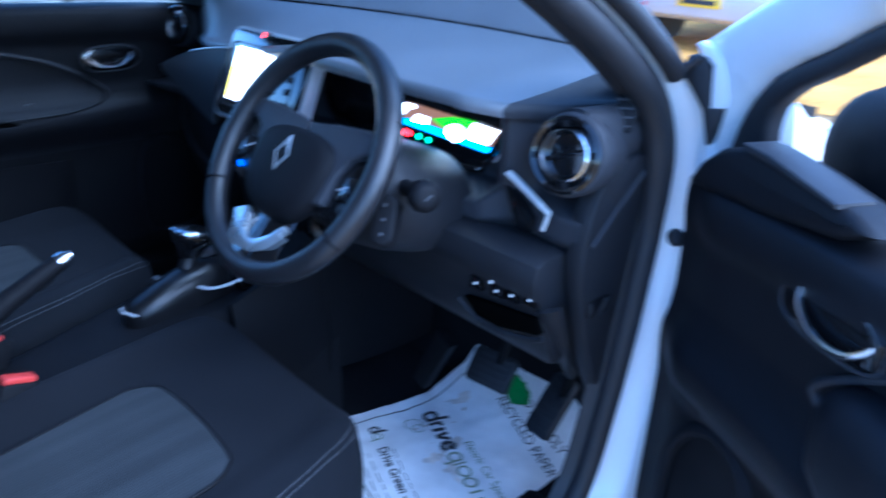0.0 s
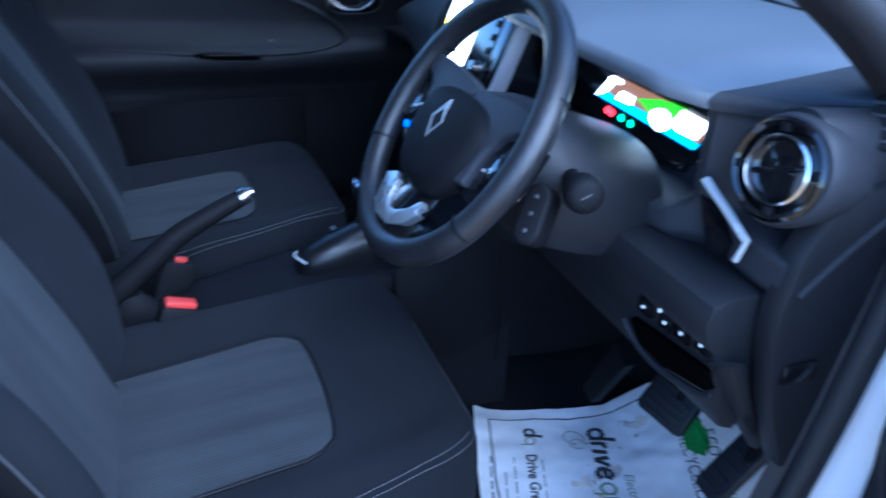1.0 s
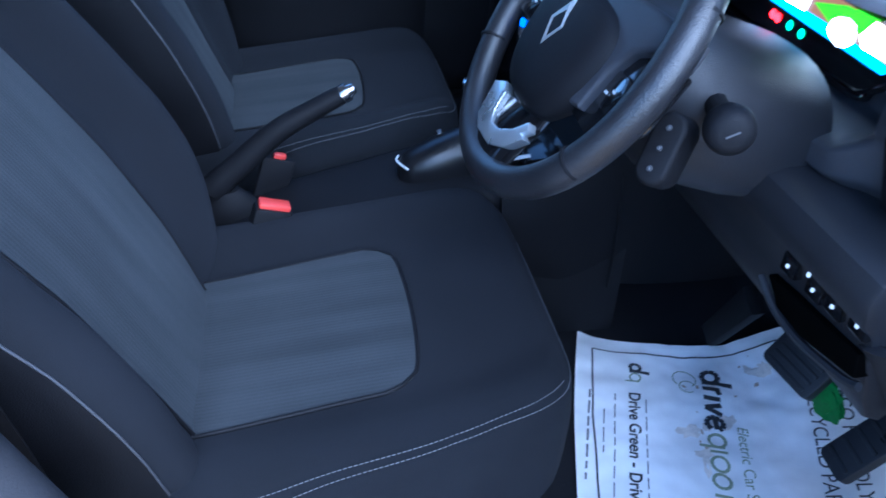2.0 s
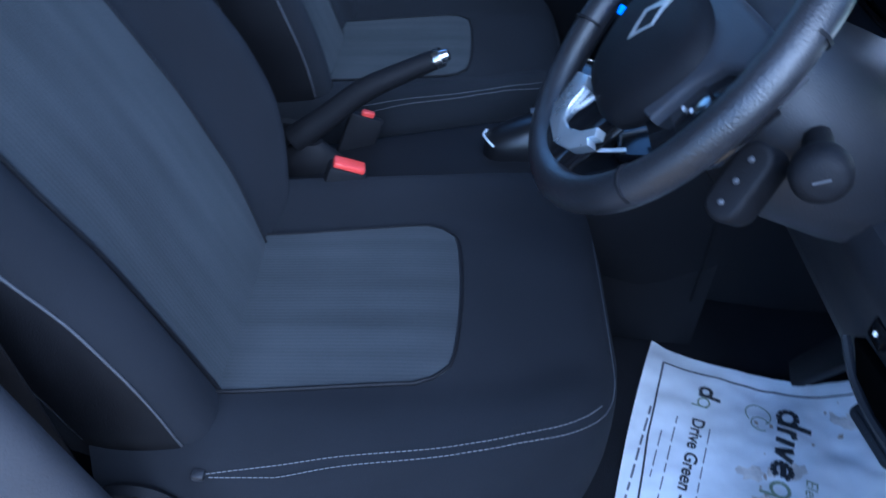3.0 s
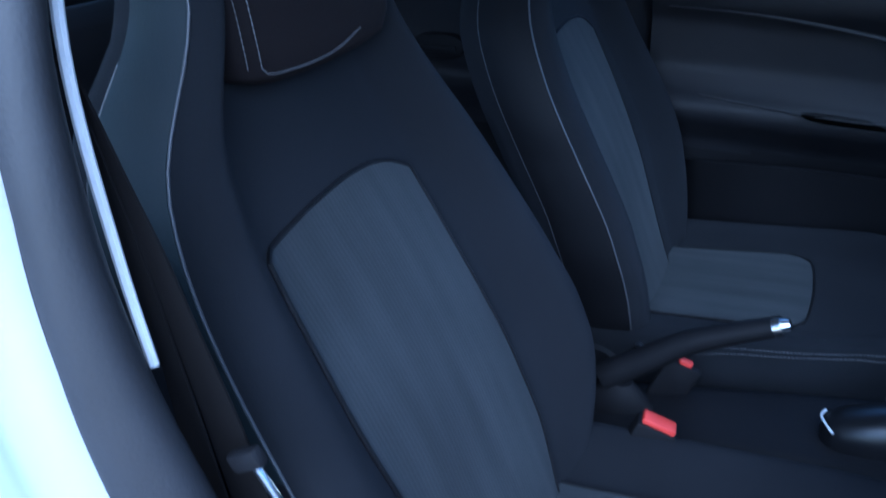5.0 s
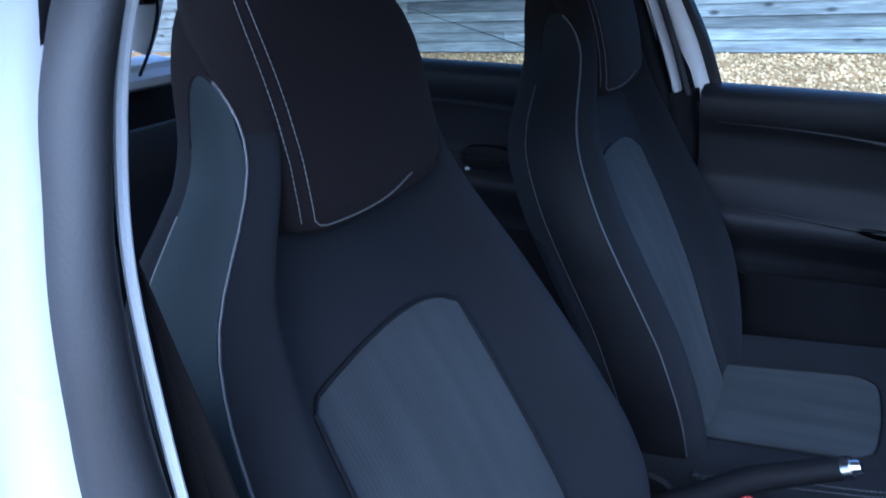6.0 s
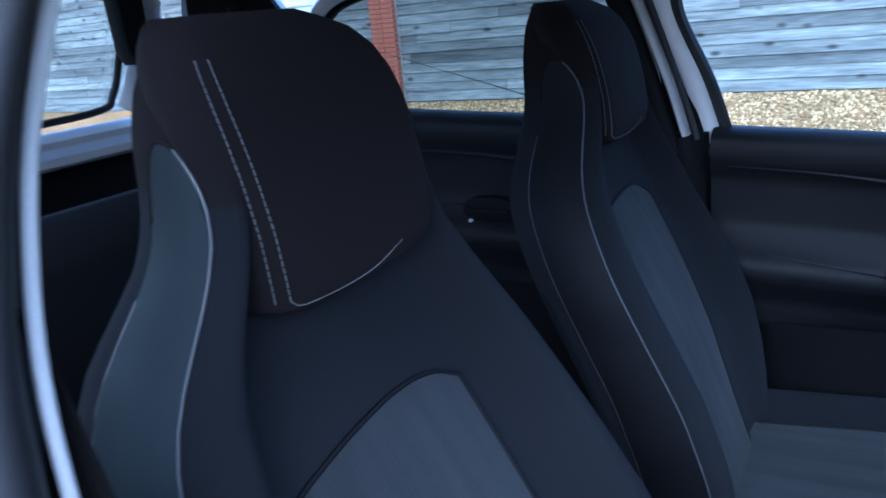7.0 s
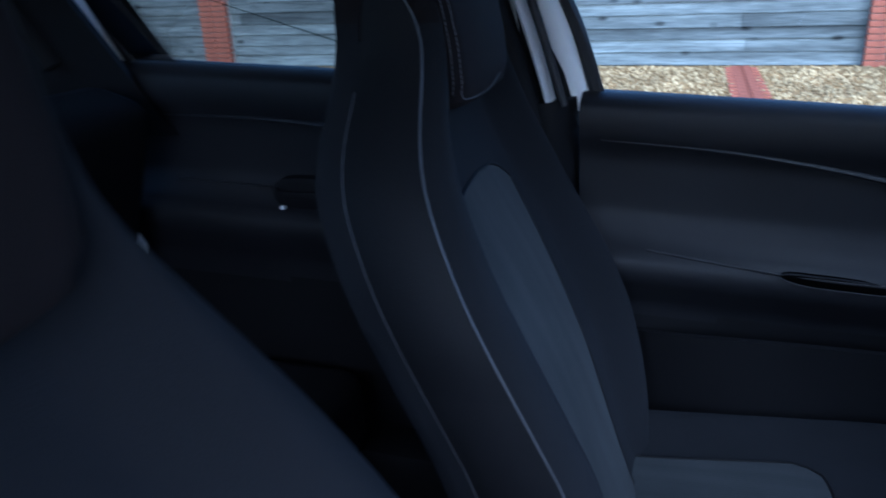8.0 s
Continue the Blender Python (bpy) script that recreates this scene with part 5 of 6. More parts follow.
        mouth = smooth_line([(s * 0.690, y, z) for y, z in ((0.765, 0.52), (0.772, 0.60), (0.762, 0.655), (0.725, 0.708), (0.672, 0.732), (0.628, 0.712), (0.608, 0.66), (0.602, 0.59), (0.605, 0.52), (0.64, 0.48), (0.73, 0.48))], 6, True)
        part("speaker_ring", tube(mouth, 0.012, 8, True, 0.7), CARPET, d, "thick black ring round the speaker")
        part("speaker_grille", prism([(p.y, p.z) for p in mouth], "x", min(s * 0.692, s * 0.71), max(s * 0.692, s * 0.71)), DARK, d, "dark speaker grille")
        part("map_pocket", sheet(lambda u, v: Vector((s * (0.700 - 0.075 * math.sin(math.pi * min(1, u * 1.05)) ** 0.6 * (0.55 + 0.45 * v)), -0.05 + 0.52 * u, 0.47 + 0.24 * v + 0.03 * math.sin(math.pi * u) * v)), 24, 8, (s * 0.012, 0, 0)), DARK, d, "dark moulded map pocket", 60)
    if front and s < 0:
        slot = [(0.255 + 0.078 * math.copysign(abs(math.cos(a)) ** 0.6, math.cos(a)), 0.835 - 0.03 * math.cos(a) * 0.25 + 0.0095 * math.sin(a)) for a in (2 * math.pi * k / 24 for k in range(24))]
        # the slot's shaded hollow is painted on a slightly raised block
        part("grip_slot", prism(slot, "x", -0.70, -0.6515, 0.001), CUBBY, d, "grip slot in the armrest, its shaded hollow painted black")
        part("slot_lip", tube([(-0.6515, y, z) for y, z in slot], 0.0013, 6, True), DOOR_TRIM, d, "rounded lip of the grip slot")
    if front and s > 0:
        rings = []
        for y, w, za, zb in ((0.556, 0.008, 0.845, 0.868), (0.548, 0.026, 0.820, 0.890), (0.532, 0.042, 0.798, 0.903), (0.50, 0.054, 0.787, 0.910), (0.44, 0.062, 0.783, 0.912), (0.30, 0.066, 0.785, 0.914), (0.10, 0.066, 0.790, 0.918), (-0.10, 0.062, 0.80, 0.92)):
            ring = []
            for k in range(20):
                c, q = math.cos(2 * math.pi * k / 20), math.sin(2 * math.pi * k / 20)
                ring.append((0.702 - w * math.copysign(abs(c) ** 0.6, c), y, (za + zb) / 2 + (zb - za) / 2 * math.copysign(abs(q) ** 0.7, q)))
            rings.append(ring)
        rest = part("armrest", loft(rings), DOOR_TRIM, d, "dark moulded armrest", 60)
        for k in range(3):
            part("window_switch", box(0.646, 0.672, 0.395 - 0.045 * k, 0.425 - 0.045 * k, 0.908, 0.917, 0.003), GLOSS, rest, "black window switch")
    # outer skin and frame
    part("outer_skin", sheet(lambda u, v: Vector((s * (0.80 + 0.055 * math.sin(math.pi * (0.1 + 0.75 * v))), y0 - 0.01 + (y1 + 0.02 - y0) * u, 0.38 + (waist(y0 + (y1 - y0) * u) - 0.40) * v)), 20, 14, (-s * 0.01, 0, 0)), WHITE, d, "white painted outer skin", 60)
    part("front_edge", box(min(s * 0.735, s * 0.80), max(s * 0.735, s * 0.80), y1 + 0.012, y1 + 0.03, 0.42, 1.05, 0.004), WHITE, d, "white painted door edge")
    part("edge_seal", box(min(s * 0.722, s * 0.772), max(s * 0.722, s * 0.772), y1 - 0.012, y1 + 0.012, 0.40, 1.0, 0.008), RUBBER, d, "black rubber door edge seal")
    if front:
        sash = [(0.765, 0.86, 1.05), (0.757, 0.78, 1.11), (0.737, 0.65, 1.20), (0.695, 0.43, 1.33), (0.655, 0.20, 1.42), (0.635, 0.02, 1.455), (0.64, -0.18, 1.44), (0.675, -0.228, 1.36), (0.718, -0.174, 1.20), (0.742, -0.139, 1.08)]
    else:
        sash = [(0.745, -0.235, 1.08), (0.72, -0.25, 1.20), (0.672, -0.29, 1.37), (0.645, -0.34, 1.45), (0.64, -0.45, 1.475), (0.65, -0.78, 1.465), (0.665, -1.00, 1.43), (0.685, -1.09, 1.35), (0.705, -1.085, 1.28), (0.735, -1.02, 1.12)]
    if s > 0 and front:
        sash = [(0.765, 0.905, 1.02), (0.764, 0.878, 1.095), (0.757, 0.80, 1.160), (0.744, 0.70, 1.216), (0.728, 0.60, 1.266)] + sash[3:]
    line3 = [Vector((s * p[0], p[1], p[2])) for p in smooth_line(sash, 6)]
    mid = Vector((s * 0.70, 0.25 if front else -0.6, 1.2))
    inner = [p + (mid - p).normalized() * (0.058 if s > 0 and front else 0.030) for p in line3]
    if s > 0 and front:
        # wide pressed frame that tapers into the hinge corner, with a thick seal inside it
        EDGES = [((0.908, 1.010), (0.868, 1.010)), ((0.893, 1.049), (0.848, 1.059)), ((0.880, 1.076), (0.834, 1.083)), ((0.890, 1.109), (0.822, 1.099)), ((0.907, 1.130), (0.806, 1.116)),
                 ((0.926, 1.145), (0.785, 1.135)), ((0.860, 1.180), (0.747, 1.156)), ((0.816, 1.203), (0.708, 1.175)), ((0.771, 1.226), (0.665, 1.200)), ((0.68, 1.272), (0.585, 1.240))]
        OPENING = [(0.80, 1.030), (0.793, 1.055), (0.792, 1.068), (0.789, 1.082), (0.784, 1.096), (0.770, 1.110), (0.748, 1.127), (0.701, 1.152), (0.657, 1.178), (0.575, 1.215)]

        def pressed(near, far, xc, depth, fold):
            rings = []
            for (ya, za), (yb, zb) in zip(near, far):
                ring = []
                for k in range(20):
                    c, q = math.cos(2 * math.pi * k / 20), math.sin(2 * math.pi * k / 20)
                    f = 0.5 - 0.5 * math.copysign(abs(c) ** 0.6, c)
                    lean = fold * (f - 0.5) if q < 0 else 0
                    ring.append((xc - 0.13 * ((za + zb) / 2 - 1.10) + depth * math.copysign(abs(q) ** 0.6, q) + lean, ya + (yb - ya) * f, za + (zb - za) * f))
                rings.append(ring)
            return loft(rings)
        part("window_frame", pressed([a for a, _ in EDGES], [b for _, b in EDGES], 0.757, 0.020, 0.012), WHITE, d, "white painted window frame", 50)
        part("window_seal", pressed([b for _, b in EDGES], OPENING, 0.762, 0.015, 0.0), RUBBER, d, "black rubber window seal", 50)
        line3 = [p for p in line3 if p.y < 0.64]
        inner = [p for p in inner if p.y < 0.60]
    part("frame_rail" if s > 0 and front else "window_frame", tube(line3, 0.046 if s > 0 and front else 0.024, 12, False, 0.9), WHITE, d, "white painted window frame")
    part("seal_rail" if s > 0 and front else "window_seal", tube(inner, 0.024 if s > 0 and front else 0.012, 8), RUBBER, d, "black rubber window seal")
    sill = [Vector((s * 0.745, y, waist(y) - 0.012)) for y in (y0 + (y1 - y0) * k / 10 for k in range(11))]
    part("sill_seal", tube(sill, 0.012, 8), RUBBER, d, "black rubber sill strip")
    if s > 0 and front:
        return d  # its window is wound down
    pane = bmesh.new()
    top = [pane.verts.new((s * (0.742 - 0.30 * (p.z - 1.09)), p.y, p.z)) for p in inner]
    low = [pane.verts.new((s * (0.742 - 0.30 * (waist(p.y) - 1.11)), p.y, waist(p.y) - 0.02)) for p in (inner[-1], (inner[0] + inner[-1]) / 2, inner[0])]
    bmesh.ops.triangulate(pane, faces=[pane.faces.new(top + low)])
    gl = part("window_pane", pane, PANE if front else TINTED, d, "clear window glass" if front else "dark privacy glass", flat=True)
    gl.visible_shadow = False
    return d


door(-1, True, "front_door", "white car door with dark trim, shut, beside the passenger seat")
door(-1, False, "rear_door", "white rear car door with dark trim, shut")
door(1, False, "rear_door", "white rear car door with dark trim, shut behind the driver")
right_front = door(1, True, "front_door", "white driver door standing wide open, dark trim inside", 0.055)
right_front.rotation_euler = (0, 0, radians(61))
mirror = part("door_mirror", loft([[(0.915 + 0.105 * w * math.copysign(abs(math.cos(a)) ** 0.8, math.cos(a)), yy, 1.052 + 0.082 * w * math.copysign(abs(math.sin(a)) ** 0.8, math.sin(a))) for a in (2 * math.pi * k / 28 for k in range(28))] for yy, w in ((0.63, 0.92), (0.634, 1.0), (0.71, 1.0), (0.76, 0.94), (0.786, 0.8), (0.798, 0.5))]), DARK, right_front, "black door mirror housing", 60)
part("mirror_sail", prism([(0.845, 0.992), (0.825, 1.025), (0.79, 1.052), (0.74, 1.069), (0.66, 1.062), (0.585, 1.05), (0.555, 1.038), (0.60, 1.018), (0.72, 1.002)], "x", 0.692, 0.755, 0.014, 3), DOOR_TRIM, right_front, "dark mirror sail panel")
part("sail_inlay", prism([(0.745, 1.072), (0.70, 1.071), (0.60, 1.055), (0.60, 1.05), (0.70, 1.062), (0.745, 1.064)], "x", 0.69, 0.735, 0.002), MID, right_front, "slate sail inlay")
part("mirror_stalk", box(0.74, 0.84, 0.64, 0.73, 0.985, 1.03, 0.01), GLOSS, right_front, "black mirror foot")

# ---- pillars, roof, glass ----
def pillar(name, pts, r, mat, label, flat=0.6):
    if name.endswith("_left"):
        pts = [(x, y - 0.12 * max(0, z - 1.04), z) for x, y, z in pts]
    ob = part(name, tube(smooth_line(pts, 6), r, 12, False, flat), mat, None)
    return tagged(ob, label, "pillar", kind="structure")


pillar("b_pillar_trim_left", [(-0.690, -0.175, 1.095), (-0.680, -0.192, 1.20), (-0.65, -0.225, 1.36), (-0.60, -0.24, 1.46)], 0.020, LINER, "pale grey upper door pillar trim", 0.35)
pillar("b_pillar_core_left", [(-0.684, -0.205, 1.06), (-0.676, -0.232, 1.20), (-0.65, -0.262, 1.36), (-0.60, -0.28, 1.46)], 0.022, DARK, "dark upper door pillar core", 1.0)
pillar("b_pillar_seal_left", [(-0.680, -0.152, 1.09), (-0.672, -0.172, 1.20), (-0.645, -0.204, 1.36), (-0.60, -0.22, 1.46)], 0.006, RUBBER, "black rubber strip on the pillar", 1.0)
pillar("b_pillar_lower_left", [(-0.72, -0.165, 0.40), (-0.72, -0.165, 0.80), (-0.706, -0.165, 1.098)], 0.045, DARK, "dark lower door pillar trim", 0.5)
def pillar_panel(u, v):
    """A dark panel filling the pillar between the two doors' window frames."""
    z = 1.05 + 0.40 * v
    y = line([(1.05, -0.168), (1.095, -0.175), (1.20, -0.192), (1.36, -0.225), (1.46, -0.24)], z)
    x = line([(1.05, -0.708), (1.20, -0.698), (1.36, -0.668), (1.46, -0.618)], z)
    return Vector((x - 0.006, y - 0.055 + 0.085 * u - 0.12 * max(0, z - 1.04), z))


pp = part("b_pillar_panel_left", sheet(pillar_panel, 4, 16, (-0.01, 0, 0)), DARK)
tagged(pp, "dark panel of the door pillar", "pillar", kind="structure")
edge = smooth_line([(0.671, -0.137, 1.075), (0.664, -0.150, 1.14), (0.659, -0.155, 1.234), (0.648, -0.155, 1.30), (0.632, -0.150, 1.36), (0.612, -0.13, 1.42), (0.595, -0.08, 1.455)], 6)
bt = part("b_pillar_trim_right", tube([p + Vector((-0.003, 0, 0)) for p in edge], 0.0034, 8), LINER)
tagged(bt, "pale grey upper door pillar trim", "pillar", kind="structure")
outer_line = smooth_line([(0.718, 0.10, 0.44), (0.718, 0.008, 0.56), (0.717, -0.066, 0.75), (0.716, -0.124, 0.935), (0.719, -0.140, 1.05), (0.714, -0.146, 1.14), (0.704, -0.15, 1.225), (0.692, -0.15, 1.285), (0.676, -0.15, 1.345), (0.645, -0.14, 1.41), (0.615, -0.09, 1.452)], 6)
inner_line = smooth_line([(0.668, 0.085, 0.43), (0.668, 0.005, 0.56), (0.668, -0.052, 0.75), (0.668, -0.100, 0.935), (0.672, -0.130, 1.05), (0.669, -0.152, 1.14), (0.663, -0.159, 1.234), (0.654, -0.159, 1.29), (0.638, -0.154, 1.35), (0.616, -0.135, 1.415), (0.598, -0.085, 1.452)], 6)
bs = part("b_pillar_seal", sheet(lambda u, v: inner_line[round(v * 60)].lerp(outer_line[round(v * 60)], u) + Vector((0, 0.020 * math.sin(math.pi * u) ** 0.7, 0)), 10, 60, (0, -0.004, 0)), RUBBER)
tagged(bs, "thick black rubber door seal on the pillar", "seal", kind="structure")
pillar("b_pillar_upper_right", [(0.692, -0.192, 1.06), (0.679, -0.197, 1.23), (0.657, -0.197, 1.35), (0.63, -0.18, 1.42)], 0.021, DARK, "dark upper door pillar core", 1.0)
pillar("b_pillar_lower_right", [(0.685, -0.190, 0.40), (0.685, -0.190, 0.80), (0.678, -0.19, 1.072)], 0.05, DARK, "dark lower door pillar trim", 0.5)
for s in (1, -1):
    pillar("a_pillar_trim", [(s * 0.68, 0.86, 1.06), (s * 0.665, 0.72, 1.14), (s * 0.635, 0.53, 1.26), (s * 0.59, 0.30, 1.41)], 0.036, DARK, "dark windscreen pillar trim")
    pillar("c_pillar_trim", [(s * 0.67, -1.12, 1.16), (s * 0.645, -1.18, 1.30), (s * 0.60, -1.24, 1.45)], 0.045, DARK, "dark rear pillar trim")
liner = part("ceiling", sheet(lambda u, v: Vector(((-0.60 + 1.2 * u), 0.30 - 1.92 * v, 1.475 + 0.04 * math.sin(math.pi * u) + 0.02 * math.sin(math.pi * v))), 16, 16, (0, 0, 0.02)), LINER)
tagged(liner, "pale grey fabric headlining", "ceiling", kind="structure")
roof = part("roof", sheet(lambda u, v: Vector(((-0.66 + 1.32 * u), 0.32 - 2.0 * v, 1.49 + 0.065 * math.sin(math.pi * u) + 0.03 * math.sin(math.pi * v))), 16, 16, (0, 0, 0.01)), WHITE)
tagged(roof, "white painted car roof", "roof", kind="structure")
wind = part("windscreen", sheet(lambda u, v: Vector(((-0.66 + 1.32 * u) * (1 - 0.10 * v), screen_base(-0.66 + 1.32 * u) * (1 - v) + (0.33 - 0.1 * (2 * u - 1) ** 2) * v, 1.10 + 0.39 * v)), 16, 8), SCREEN_GLASS)
tagged(wind, "tinted windscreen glass", "window", kind="structure")
cowl_panel = part("scuttle", sheet(lambda u, v: Vector((-0.74 + 1.48 * u, screen_base(-0.74 + 1.48 * u) + 0.005 + (1.20 - screen_base(-0.74 + 1.48 * u)) * v, 1.095 - 0.085 * v)), 16, 4, (0, 0, -0.02)), DARK)
tagged(cowl_panel, "black plastic scuttle below the windscreen", "car body", kind="structure")
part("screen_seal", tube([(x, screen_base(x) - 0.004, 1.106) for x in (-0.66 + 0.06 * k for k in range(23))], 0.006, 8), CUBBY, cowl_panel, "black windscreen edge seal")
for x0, y0, x1, y1 in ((0.50, 0.985, -0.16, 1.01), (-0.20, 0.99, -0.62, 0.93)):
    wiper = part("wiper_arm", tube(smooth_line([(x0, y0, 1.085), ((x0 + x1) / 2, (y0 + y1) / 2 + 0.01, 1.098), (x1, y1, 1.085)], 6), 0.009, 8), DARK)
    tagged(wiper, "black windscreen wiper arm at rest", "wiper", kind="structure")


def nose_ring(y, w, zb, zm, zt):
    half = [(0.0, zt), (0.30, zt - 0.004), (0.60, zt - 0.02), (0.82, zt - 0.06), (0.95, (zt + zm) / 2), (1.0, zm), (1.0, (zm + zb) / 2), (0.95, zb)]
    return [(w * x, y, z) for x, z in half] + [(-w * x, y, z) for x, z in half[:0:-1]]


bonnet = part("bonnet", loft([nose_ring(1.20, 0.85, 0.26, 0.82, 1.00), nose_ring(1.40, 0.86, 0.24, 0.80, 0.95), nose_ring(1.65, 0.84, 0.22, 0.74, 0.87), nose_ring(1.85, 0.76, 0.22, 0.66, 0.77), nose_ring(1.98, 0.60, 0.26, 0.62, 0.70), nose_ring(2.03, 0.40, 0.32, 0.50, 0.58)]), WHITE)
tagged(bonnet, "white painted car nose and bonnet", "car body", kind="structure")
boot = part("boot_floor", box(-0.70, 0.70, -1.668, -1.152, 0.36, 0.40), CARPET)
tagged(boot, "black carpeted boot floor", "floor", kind="structure")
back = part("rear_body", prism([(-1.70, 0.30), (-1.74, 0.55), (-1.70, 1.16), (-1.67, 1.16), (-1.67, 0.30)], "x", -0.80, 0.80, 0.005), WHITE)
tagged(back, "white painted tailgate and rear bumper", "car body", kind="structure")
for s in (1, -1):
    def wing_at(u, v):
        y = 0.905 + 0.31 * v
        top = 1.074 - 0.10 * v - 0.02 * math.sin(math.pi * v)
        k = min(1, u / 0.8)
        x = 0.80 + 0.055 * math.sin(math.pi * (0.1 + 0.80 * k)) - 0.10 * max(0, (u - 0.8) / 0.2) - 0.02 * k * k * v
        return Vector((s * x, y, 0.30 + (top - 0.30) * k + 0.022 * math.sin(math.pi / 2 * max(0, (u - 0.8) / 0.2))))
    wing = part("front_wing", sheet(wing_at, 20, 8, (-s * 0.02, 0, 0)), WHITE)
    tagged(wing, "white painted front wing", "car body", kind="structure")
    flank = part("rear_flank", sheet(lambda u, v: Vector((s * (0.80 + 0.055 * math.sin(math.pi * (0.1 + 0.75 * u))) - s * 0.05 * v * v, -1.03 - 0.67 * v, 0.32 + 0.87 * u)), 12, 10, (-s * 0.03, 0, 0)), WHITE)
    tagged(flank, "white painted rear flank", "car body", kind="structure")
    quarter = part("rear_quarter", sheet(lambda u, v: Vector((s * (0.80 - 0.17 * u - 0.05 * v), -1.03 - 0.14 * u - (0.64 - 0.42 * u) * v, 1.18 + 0.30 * u)), 8, 8, (-s * 0.02, 0, 0)), WHITE)
    tagged(quarter, "white painted rear quarter panel", "car body", kind="structure")
    inside = part("c_pillar_panel", sheet(lambda u, v: Vector((s * (0.69 - 0.10 * u - 0.05 * v), -0.905 - 0.25 * u - (0.60 - 0.40 * u) * v, 1.02 + 0.46 * u)), 8, 8, (s * 0.015, 0, 0)), DARK)
    tagged(inside, "dark rear pillar panel", "pillar", kind="structure")
    for y in (1.27, -1.34):
        tyre = thing("road_wheel", (s * 0.76, y, 0.31), "black tyre on a silver wheel under the white car", "wheel", "car wheels")
        part("tyre", lathe([(0.19, -0.10), (0.29, -0.095), (0.31, -0.07), (0.31, 0.07), (0.29, 0.095), (0.19, 0.10)], pose(s * 0.78, y, 0.31, 0, 90, 0), 40), RUBBER, tyre, "black rubber tyre")
        part("rim", lathe([(0, 0.07), (0.05, 0.075), (0.16, 0.085), (0.195, 0.10), (0.195, -0.08), (0, -0.08)], pose(s * 0.78, y, 0.31, 0, 90 * s, 0), 40), SILVER, tyre, "silver wheel rim")
    sill = part("sill", box(min(s * 0.66, s * 0.80), max(s * 0.66, s * 0.80), -1.1, 0.95, 0.24, 0.385, 0.012), WHITE)
    tagged(sill, "white painted door sill", "car body", kind="structure")
    scuff = part("sill_trim", box(min(s * 0.60, s * 0.70), max(s * 0.60, s * 0.71), -1.12, 0.70, 0.30, 0.405 if s > 0 else 0.432, 0.012), DARK)
    tagged(scuff, "dark plastic sill trim", "trim", kind="structure")

# ---- rear of the cabin ----
bench = thing("rear_bench", (0, -0.9, 0.33), "rear bench seat in shade-darkened cloth", "car seat")
part("bench_cushion", box(-0.64, 0.64, -0.98, -0.52, 0.42, 0.60, 0.04, 3), BENCH, bench, "bench cushion in shade-darkened cloth")
part("bench_back", moved(box(-0.62, 0.62, -0.08, 0.06, -0.30, 0.30, 0.04, 3), pose(0, -1.02, 0.83, -18, 0, 0)), BENCH, bench, "bench back in shade-darkened cloth")
part("bench_base", box(-0.62, 0.62, -0.95, -0.56, 0.325, 0.43, 0.01), DARK, bench)
gate = thing("tailgate", (0, -1.62, 1.0), "white tailgate with rear window, seen from inside", "tailgate", kind="structure")
part("lower_panel", box(-0.66, 0.66, -1.66, -1.62, 0.40, 1.11, 0.01), DARK, gate, "dark tailgate lining")
part("ledge", prism([(-1.65, 1.105), (-1.50, 1.11), (-1.485, 1.12), (-1.49, 1.138), (-1.56, 1.15), (-1.57, 1.165), (-1.65, 1.18)], "x", -0.60, 0.60, 0.004), LINER, gate, "pale moulded window ledge")
for s in (1, -1):
    part("window_side", tube(smooth_line([(s * 0.50, -1.60, 1.20), (s * 0.525, -1.58, 1.26), (s * 0.54, -1.54, 1.36), (s * 0.52, -1.48, 1.47)], 6), 0.038, 10), LINER, gate, "pale window pillar")
    part("window_gasket", tube(smooth_line([(0.0, -1.63, 1.205), (s * 0.40, -1.63, 1.21), (s * 0.47, -1.62, 1.25), (s * 0.49, -1.58, 1.36), (s * 0.48, -1.51, 1.46)], 6), 0.010, 8), RUBBER, gate, "black window gasket")
rg = part("rear_pane", sheet(lambda u, v: Vector((-0.52 + 1.04 * u, -1.645 + 0.10 * v, 1.20 + 0.28 * v)), 8, 4), PANE, gate, "rear window glass", flat=True)
rg.visible_shadow = False
belt = thing("rear_belt_guide", (-0.41, -1.42, 1.47), "black rear seat belt guide and strap hanging from the headlining", "belt guide")
part("guide", prism([(-0.444, 1.50), (-0.372, 1.50), (-0.376, 1.36), (-0.392, 1.325), (-0.424, 1.322), (-0.440, 1.36)], "y", -1.45, -1.39, 0.008, 2), DARK, belt, "black guide block")
part("tab", box(-0.480, -0.455, -1.43, -1.41, 1.362, 1.395, 0.004), LINER, belt, "pale belt tab")
part("strap", tube(smooth_line([(-0.407, -1.38, 1.371), (-0.418, -1.38, 1.344), (-0.416, -1.38, 1.310), (-0.396, -1.38, 1.265), (-0.370, -1.38, 1.221), (-0.326, -1.38, 1.165)], 6), 0.010, 8, False, 0.4), BELT, belt, "black belt strap")

# driver's belt on the pillar
fb = thing("driver_seat_belt", (0.66, -0.14, 0.9), "black seat belt webbing with chrome tongue on the door pillar", "seat belt")
LEAD = [(0.56, -0.06), (0.80, -0.078), (0.93, -0.092), (1.014, -0.104), (1.081, -0.119), (1.141, -0.132), (1.178, -0.144), (1.225, -0.158), (1.27, -0.175)]
